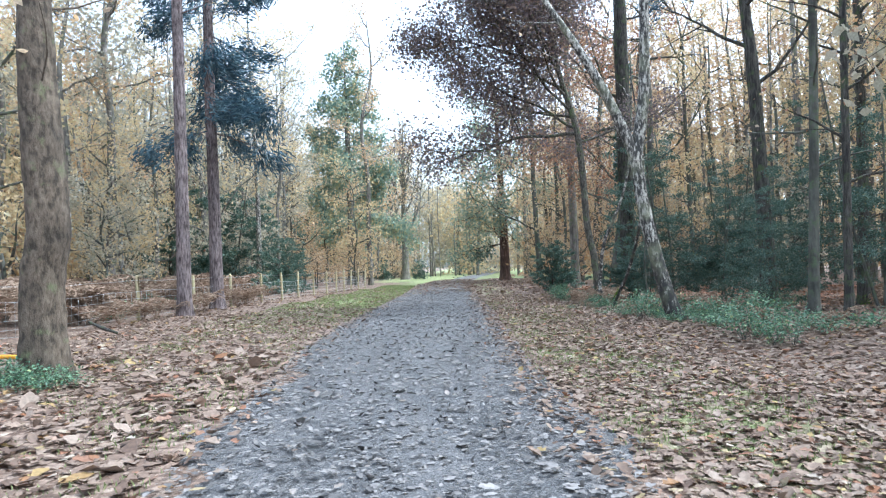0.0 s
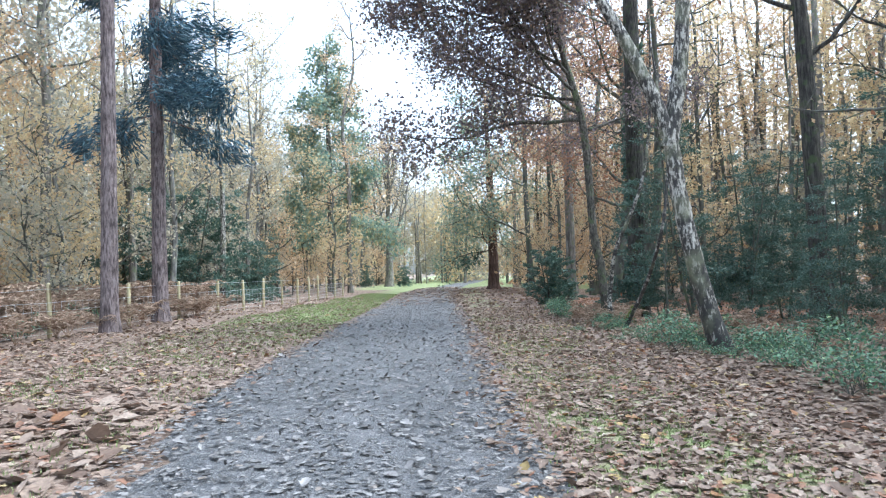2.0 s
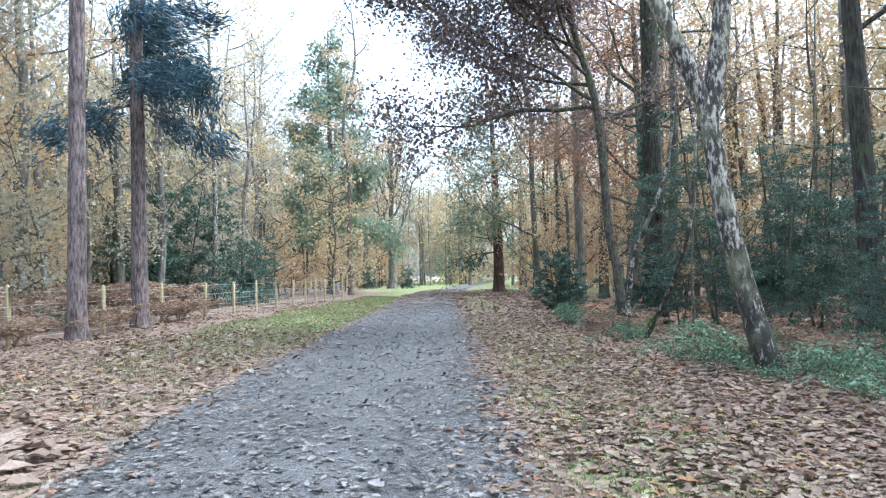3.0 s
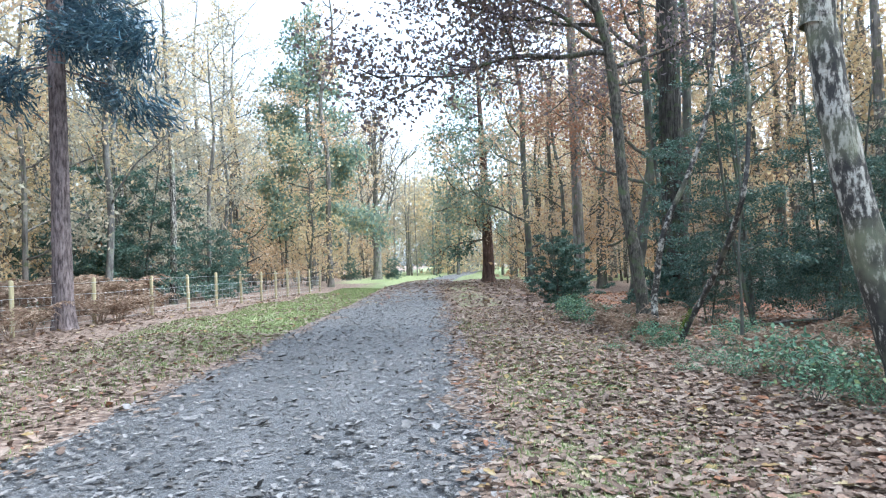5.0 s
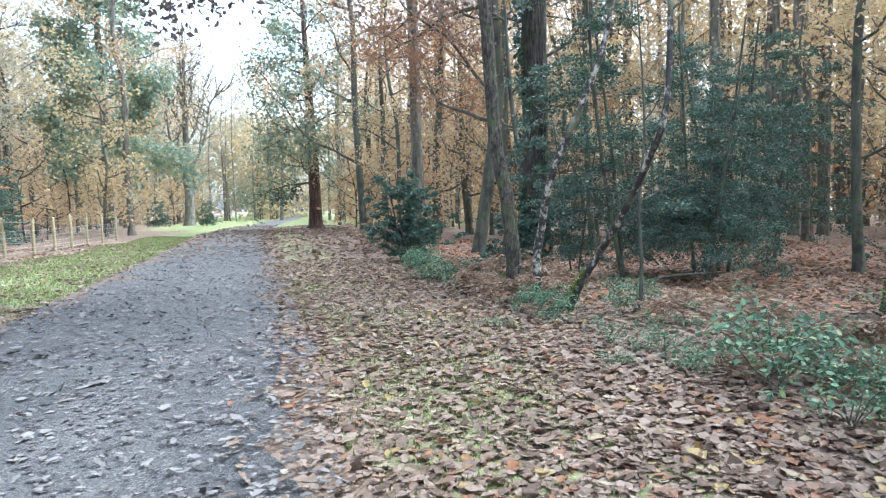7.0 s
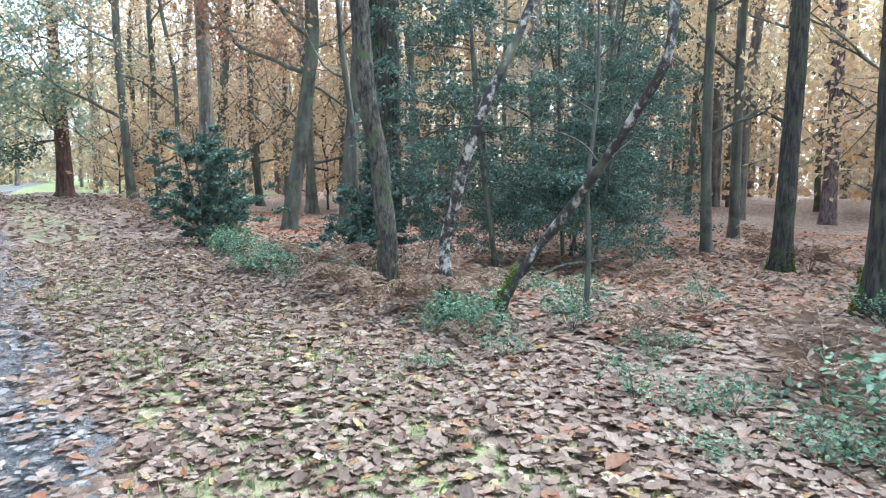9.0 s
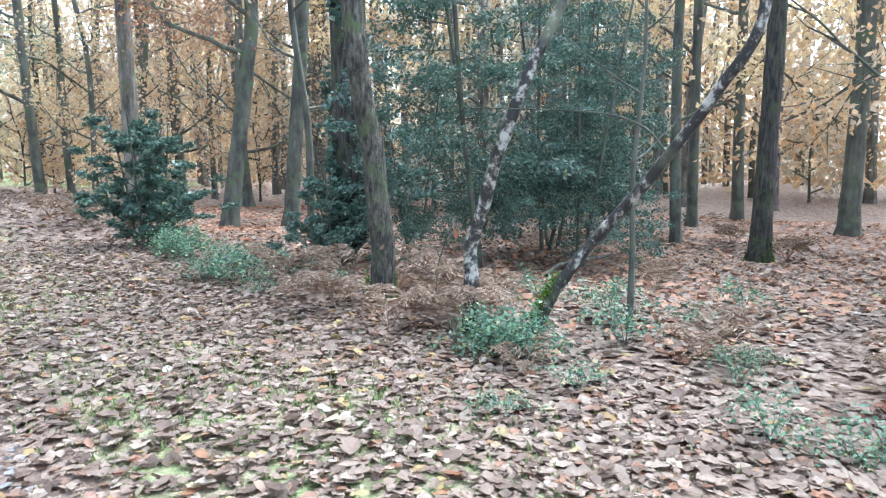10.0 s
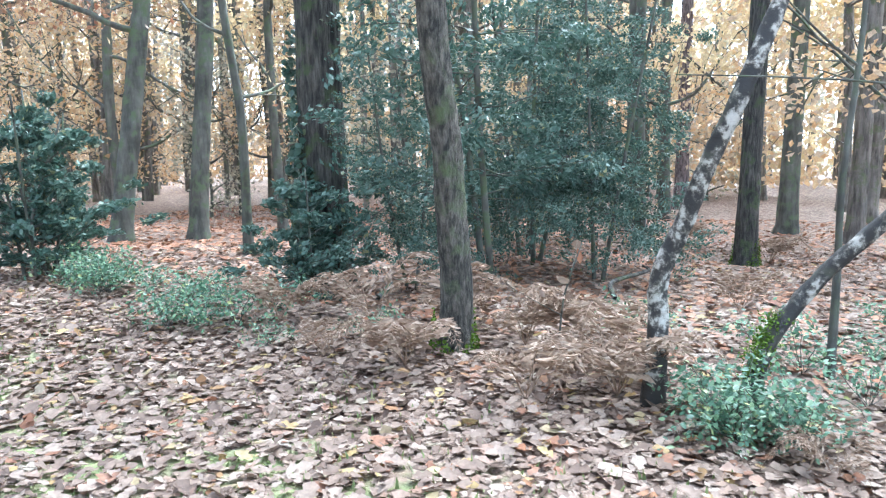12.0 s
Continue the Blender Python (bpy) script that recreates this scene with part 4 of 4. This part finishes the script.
def plant(kinds, count, inside, box, gap):
    tries = done = 0
    while done < count and tries < 6000:
        tries += 1
        x, y = rng.uniform(box[0], box[1]), rng.uniform(box[2], box[3])
        if not inside(x, y) or any((x - a) ** 2 + (y - b) ** 2 < gap * gap for a, b in taken):
            continue
        if 42 < y < 76 and abs(x - (0.7 - 7.2 * (y - 3) / 74)) < 1.6:
            continue
        taken.append((x, y))
        k = int(rng.choice(kinds))
        s = rng.uniform(0.8, 1.2)
        m = Matrix.Translation(on(x, y)) @ pose(0, 0, 0, rng.uniform(-2, 2), rng.uniform(-2, 2), rng.uniform(0, 360)) @ Matrix.Scale(s, 4)
        if k in used:
            copy_thing(KINDS[k], m)
        else:
            used.add(k)
            KINDS[k].matrix_basis = m
        done += 1


plant([0, 0, 1, 2, 2, 4], 32, lambda x, y: x > 10.5 + max(0, 20 - y) * 0.15, (10, 34, 14, 46), 1.6)
plant([0, 1, 2, 4, 5], 20, lambda x, y: x > 4.6 + 0.04 * (y - 30), (4.6, 26, 33, 75), 1.7)
plant([4, 8, 7], 14, lambda x, y: x > 9 + max(0, 30 - y) * 0.4, (8, 30, 20, 60), 1.6)
plant([8, 2, 4], 10, lambda x, y: x > 5.2 + 0.02 * (y - 30), (5, 11, 34, 56), 1.3)
plant([0, 1, 3, 5], 8, lambda x, y: x > 9.5, (9.5, 22, -6, 12), 1.8)
plant([0, 1, 2, 3, 3, 5], 30, lambda x, y: x < -11.5 + 0.04 * max(0, y - 30), (-32, -10, 8, 60), 1.8)
plant([6, 7, 8], 20, lambda x, y: x < -11 + 0.06 * max(0, y - 30), (-24, -8, 14, 60), 1.5)
plant([0, 0, 1, 2, 3], 22, lambda x, y: x < -4.5 - max(0, 70 - y) * 0.12 and y < 120, (-26, -4, 42, 110), 1.8)
plant([6, 8, 7], 14, lambda x, y: x < -4.5 - max(0, 70 - y) * 0.12, (-20, -4, 44, 90), 1.5)
plant([0, 2, 3, 6, 7], 12, lambda x, y: x < 0 or x > 9, (-8, 24, 92, 112), 1.8)
plant([9, 10], 22, lambda x, y: x < -11.5 + 0.04 * max(0, y - 30), (-34, -10, 26, 62), 1.5)
plant([9, 10], 13, lambda x, y: x < -8.5 - max(0, 70 - y) * 0.12, (-30, -8, 46, 105), 1.7)
plant([0, 1, 2], 14, lambda x, y: x > 14.5, (14.5, 30, 3, 24), 2.2)
plant([0, 1, 3], 8, lambda x, y: abs(x) > 5, (-20, 20, -26, -8), 2.5)


def far_woods(name, label, mat, count, seed, size, spans, zlo, zhi):
    """Leaf masses of the woods beyond, in uneven clumps."""
    rng = np.random.default_rng(seed)
    g = Geo()
    for x0, x1, y0, y1 in spans:
        k = 110
        cx, cy = rng.uniform(x0, x1, k), rng.uniform(y0, y1, k)
        cz, cr = rng.uniform(zlo, zhi, k), rng.uniform(1.2, 3.2, k)
        i = rng.integers(0, k, count)
        c = np.stack([cx[i], cy[i], cz[i]], -1) + rng.normal(0, 0.55, (count, 3)) * cr[i][:, None]
        c[:, 2] = np.maximum(c[:, 2], 0.3)
        g.small_leaves(c, size, rng)
    return tagged(part(name, g, mat, None), label, "woods", kind="stuff")


far_woods("far_woods", "golden leaves of the woods in the distance", GOLD, 21000, 81, 0.47, [(30, 60, 14, 60), (8, 45, 60, 100), (-50, -22, 10, 60), (-34, 4, 88, 125), (-2, 40, 108, 150)], 1, 15)
far_woods("far_woods", "tan and olive foliage of the woods in the distance", OLIVE, 15000, 82, 0.48, [(34, 64, 14, 60), (10, 45, 70, 110), (-54, -24, 10, 60), (-38, 6, 95, 130), (-4, 44, 112, 150)], 0.5, 13)
far_woods("far_woods", "pale olive and tan tree crowns behind the fence", OLIVE, 14000, 87, 0.3, [(-44, -18, 34, 75), (-32, -10, 68, 100), (-20, 2, 100, 125)], 5, 20)
far_woods("far_woods", "amber beech crowns deeper in the wood", ORANGE, 9000, 88, 0.22, [(17, 36, 16, 48), (10, 20, 36, 54), (10, 32, 50, 72)], 5, 19)
far_woods("far_woods", "golden beech leaves overhead at the wood's edge", GOLD, 3500, 89, 0.16, [(10, 24, 23, 42)], 6.5, 14)
far_woods("far_woods", "tan and orange-brown undergrowth far inside the wood", ORANGE, 12000, 83, 0.3, [(24, 40, 16, 56), (7, 30, 48, 80), (-40, -20, 12, 60)], 0.3, 4.5)
g = Geo()
rng2 = np.random.default_rng(84)
for x0, x1, y0, y1, k in ((32, 62, -20, 60, 90), (6, 45, 62, 110, 80), (-56, -26, -20, 70, 80), (-40, 3, 88, 130, 70), (4, 45, 108, 150, 50), (-50, 50, -55, -28, 60), (12, 42, 27, 62, 120), (-36, -15, 32, 78, 80)):
    for _ in range(k):
        x, y = rng2.uniform(x0, x1), rng2.uniform(y0, y1)
        hgt, r = rng2.uniform(10, 18), rng2.uniform(0.08, 0.24)
        g.tube([(x, y, -0.1), (x + rng2.normal(0, 0.2), y, hgt * 0.5), (x + rng2.normal(0, 0.5), y, hgt)], [r, r * 0.7, r * 0.2], 6)
tagged(part("far_trunks", g, BARK_FAR, None), "many thin trunks of the woods in the distance", "woods", kind="stuff")


# ---- fence ----
def fence():
    root = thing("fence", "stock fence of weathered round posts and wire netting", "fence", (0, 0, 0))
    xs = lambda y: np.interp(y, [-6, 18, 25.2, 27.9, 30.2, 32.4, 34.6, 37.7, 39.4, 50], [-9.6, -9.4, -9.1, -8.65, -8.35, -8.1, -7.8, -7.2, -7.0, -6.6])
    posts = [1.0, 5.4, 9.8, 14.0, 18.0, 21.8, 25.2, 27.9, 30.2, 32.4, 34.6, 36.4, 37.9, 39.5, 41.6, 44.0, 46.5]
    rng = np.random.default_rng(91)
    for y in posts:
        x = float(xs(y))
        z = float(gz(x, y))
        g = Geo()
        h = 1.32 + rng.uniform(-0.05, 0.08)
        g.tube([(x, y, z - 0.1), (x, y, z + h * 0.5), (x + rng.normal(0, 0.02), y, z + h - 0.02), (x, y, z + h)], [0.056, 0.055, 0.054, 0.046], 10, 0.03, rng)
        part("post", g, POST_WOOD, root)
    yy = np.linspace(1, 46.5, 130)
    for hgt in (0.12, 0.28, 0.46, 0.66, 0.88, 1.2):
        g = Geo()
        x = xs(yy) + 0.055
        g.tube(np.stack([x, yy, gz(x, yy) + hgt + 0.012 * np.sin(yy * 2.3 + hgt * 9)], -1), [0.005], 4)
        part("wire", g, WIRE, root)
    g = Geo()
    for y in np.arange(1, 46.5, 0.3):
        x = float(xs(y)) + 0.055
        z = float(gz(x, y))
        g.tube([(x, y, z + 0.1), (x, y, z + 0.5), (x, y, z + 0.89)], [0.0035], 3)
    tagged(part("netting", g, WIRE, root), kind="stuff")


fence()


# ---- undergrowth ----
def bracken(label, seed, fronds=9, length=0.9, fine=2):
    rng = np.random.default_rng(seed)
    root = thing("bracken", label, "fern", (0, 0, -50), "bracken clumps")
    for k in range(fronds):
        a = k * 2.4 + rng.uniform(-0.4, 0.4)
        ln = length * rng.uniform(0.7, 1.25)
        s = np.linspace(0, 1, 14)
        out = ln * (s * 0.75)
        hgt = ln * (1.65 * s - 1.2 * s ** 2 * rng.uniform(0.85, 1.25))
        sway = rng.normal(0, 0.12) * s ** 2 * ln
        p = np.stack([out * math.cos(a) - sway * math.sin(a), out * math.sin(a) + sway * math.cos(a), np.maximum(hgt, 0.02)], -1)
        g = Geo()
        g.tube(p, [0.006, 0.002], 4)
        q = smooth(p, fine)
        c, way, size = [], [], []
        for i in range(2 * fine + 1, len(q)):
            wid = ln * 0.3 * (1 - (i - 2 * fine) / (len(q) - fine))
            along = unit(q[i] - q[i - 1])
            for sd in (-1, 1):
                w = unit(np.cross(along, (0, 0, 1)) * sd + along * 0.4 + np.array((0, 0, -0.2)) + rng.normal(0, 0.1, 3))
                for f in (0.3, 0.62, 0.9):
                    c.append(q[i] + w * wid * f + np.array((0, 0, -0.15 * wid * f * f)))
                    way.append(w * 2)
                    size.append(wid * (0.62 - 0.25 * f))
        g.small_leaves(np.array(c), np.array(size), rng, 0.32, np.array(way))
        part("frond", g, BRACKEN, root)
    return root


def scatter(kinds, spots):
    rng = np.random.default_rng(len(spots) + 7)
    first = {}
    for x, y, s in spots:
        k = int(rng.integers(0, len(kinds)))
        s *= rng.uniform(0.85, 1.2)
        m = Matrix.Translation(on(x, y, -0.01)) @ pose(0, 0, 0, 0, 0, rng.uniform(0, 360))
        if k in first:
            copy_thing(kinds[k], m @ Matrix.Scale(s / first[k], 4))
        else:
            first[k] = s
            kinds[k].matrix_basis = m @ Matrix.Scale(s, 4)
    for k, ob in enumerate(kinds):
        if k not in first:
            ob.matrix_basis = Matrix.Translation(on(spots[0][0] + 0.3, spots[0][1] + 0.3, -0.01))


rng = np.random.default_rng(101)
left_spots = [(-10.5 - abs(rng.normal(0, 1.8)), rng.uniform(9, 33), 2.0) for _ in range(66)] + [(-8.9 + rng.normal(0, 0.3), rng.uniform(14, 28), 1.1) for _ in range(16)]
scatter([bracken("dead brown bracken collapsed behind the fence", 111, fine=1), bracken("tangled rusty bracken fronds by the wire fence", 112, 11, fine=1)], left_spots)
right_spots = [(3.95, 17.75, 0.72), (4.3, 17.35, 0.66), (4.95, 17.75, 0.7), (4.85, 18.3, 0.75), (4.05, 18.75, 0.62), (4.95, 19.0, 0.85), (4.5, 17.4, 0.55), (3.9, 19.4, 0.6), (4.7, 19.7, 0.85), (5.1, 14.1, 0.7), (5.5, 14.5, 0.7), (4.9, 13.5, 0.6),
               (5.6, 13.3, 0.8), (4.8, 12.0, 0.6), (5.3, 11.7, 0.65), (4.3, 20.4, 0.75), (4.4, 26.5, 1.00), (4.0, 29, 1.12), (4.6, 31, 1.12), (4.2, 34, 1.25), (5.8, 10.2, 0.6), (6.3, 12.6, 0.8), (7.4, 17.5, 0.75), (13, 18.5, 1.00), (14, 20, 1.12), (5.2, 15.7, 0.62), (6.4, 9, 0.6), (4.3, 13.1, 0.55), (5.0, 12.6, 0.6), (3.9, 16.2, 0.44)]
scatter([bracken("withered brown bracken at the wood's edge", 113, 6, 0.95), bracken("pale dry fern fronds bent to the ground", 114, 7, 0.95)], right_spots)


def bramble(label, seed, leaves=300, width=0.55, height=0.5):
    rng = np.random.default_rng(seed)
    root = thing("bramble", label, "plant", (0, 0, -50), "bramble patches")
    tips = []
    for k in range(7):
        a = k * 0.9 + rng.uniform(-0.3, 0.3)
        ln = width * rng.uniform(0.6, 1.3)
        s = np.linspace(0, 1, 9)
        h = height * rng.uniform(0.5, 1.2)
        p = np.stack([np.cos(a) * ln * s, np.sin(a) * ln * s, h * np.sin(s * 2.4)], -1) + rng.normal(0, 0.012, (9, 3))
        p[:, 2] = np.maximum(p[:, 2], 0.01)
        g = Geo()
        g.tube(p, [0.005, 0.002], 4)
        part("cane", g, BARK_SMOOTH, root)
        for q in p[2:]:
            tips.append(q)
    tp = np.array(tips)
    c = tp[rng.integers(0, len(tp), leaves)] + rng.normal(0, 0.055, (leaves, 3))
    c[:, 2] = np.maximum(c[:, 2], 0.02)
    g = Geo()
    g.leaves(c, 0.052, rng, None, 0.45, 0.62, 0.25)
    part("foliage", g, BRAMBLE, root)
    return root


brambles = [bramble("low green bramble patch with toothed leaves", 121), bramble("fresh green bramble shoots on the leafy floor", 122, 300, 0.6, 0.3)]
rng = np.random.default_rng(131)
spots = [(3.95 + rng.normal(0, 0.25), rng.uniform(20.5, 24), 0.72) for _ in range(16)]
spots += [(4.05 + rng.normal(0, 0.2), 16.65 + rng.normal(0, 0.22), 0.58) for _ in range(8)]
spots += [(4.75 + rng.normal(0, 0.4), 12.8 + rng.normal(0, 0.6), rng.uniform(0.45, 1.1)) for _ in range(13)]
spots += [(4.95 + rng.normal(0, 0.3), 11.2 + rng.normal(0, 0.4), rng.uniform(0.4, 0.9)) for _ in range(6)]
spots += [(5.05 + rng.normal(0, 0.3), rng.uniform(7.6, 10.8), rng.uniform(0.4, 0.95)) for _ in range(10)] + [(6.0 + rng.normal(0, 0.6), rng.uniform(7.2, 12), 0.85) for _ in range(8)]
spots += [(4.35 + rng.normal(0, 0.25), 14.0 + rng.normal(0, 0.3), rng.uniform(0.35, 0.7)) for _ in range(6)]
spots += [(3.3, 15.75, 0.4), (3.9, 15.75, 0.45), (5.0, 16.2, 0.6), (5.4, 16.6, 0.6), (5.7, 16.9, 0.6), (6.1, 16.3, 0.5), (5.4, 15.4, 0.5), (4.9, 15.3, 0.5), (6.8, 16.2, 0.6), (7.6, 14.9, 0.7), (8.0, 14.6, 0.8), (8.6, 14.9, 0.8), (4.3, 19.3, 0.6), (3.8, 19.9, 0.5), (5.8, 17.8, 0.6)]
spots += [(-4.9 + rng.normal(0, 0.35), 5.9 + rng.normal(0, 0.35), 0.7) for _ in range(8)] + [(-11 + rng.normal(0, 1), rng.uniform(14, 26), 1.2) for _ in range(8)]
scatter(brambles, spots)


# dead wood
def dead_wood(name, label, line, radii, mat, seed):
    g = Geo()
    g.tube(smooth(line, 5), radii, 9, 0.1, np.random.default_rng(seed))
    return tagged(part(name, g, mat, None), label, "dead wood")


dead_wood("fallen_branch", "dark fallen branch lying among the leaves", [(-8.6, 13.9, 0.3), (-8.1, 13.6, 0.16), (-7.6, 13.3, 0.06)], [0.03, 0.045, 0.03], BARK_DARK, 1)
dead_wood("fallen_branch", "thin bare branch lying on the wood floor", [(6.6, 18.4, 0.06), (7.2, 18.7, 0.09), (7.9, 18.6, 0.12), (8.5, 18.9, 0.07)], [0.025, 0.022, 0.012], BARK_DARK, 2)
dead_wood("fallen_branch", "short mossy branch on the leaf-covered floor", [(5.4, 20.3, 0.05), (5.9, 20.5, 0.1), (6.3, 20.4, 0.06)], [0.03, 0.03, 0.02], BARK_SMOOTH, 3)

dead_wood("broken_stem", "pale broken stem leaning deep in the wood", [(12.9, 26.8, -0.05), (13.0, 26.8, 0.5), (13.2, 26.8, 1.1)], [0.06, 0.05, 0.045], POST_WOOD, 4)

# orange tape beside the chestnut
g = Geo()
s = np.linspace(0, 1, 12)
g.tube(np.stack([-7.4 + 1.9 * s, 6.9 + 0 * s, 0.5 - 0.25 * np.sin(s * 1.5) + 0.04 * np.sin(s * 9)], -1), [0.03], 6)
tagged(part("warning_tape", g, YELLOW, None), "sagging strip of orange-yellow tape near the chestnut's foot", "tape")
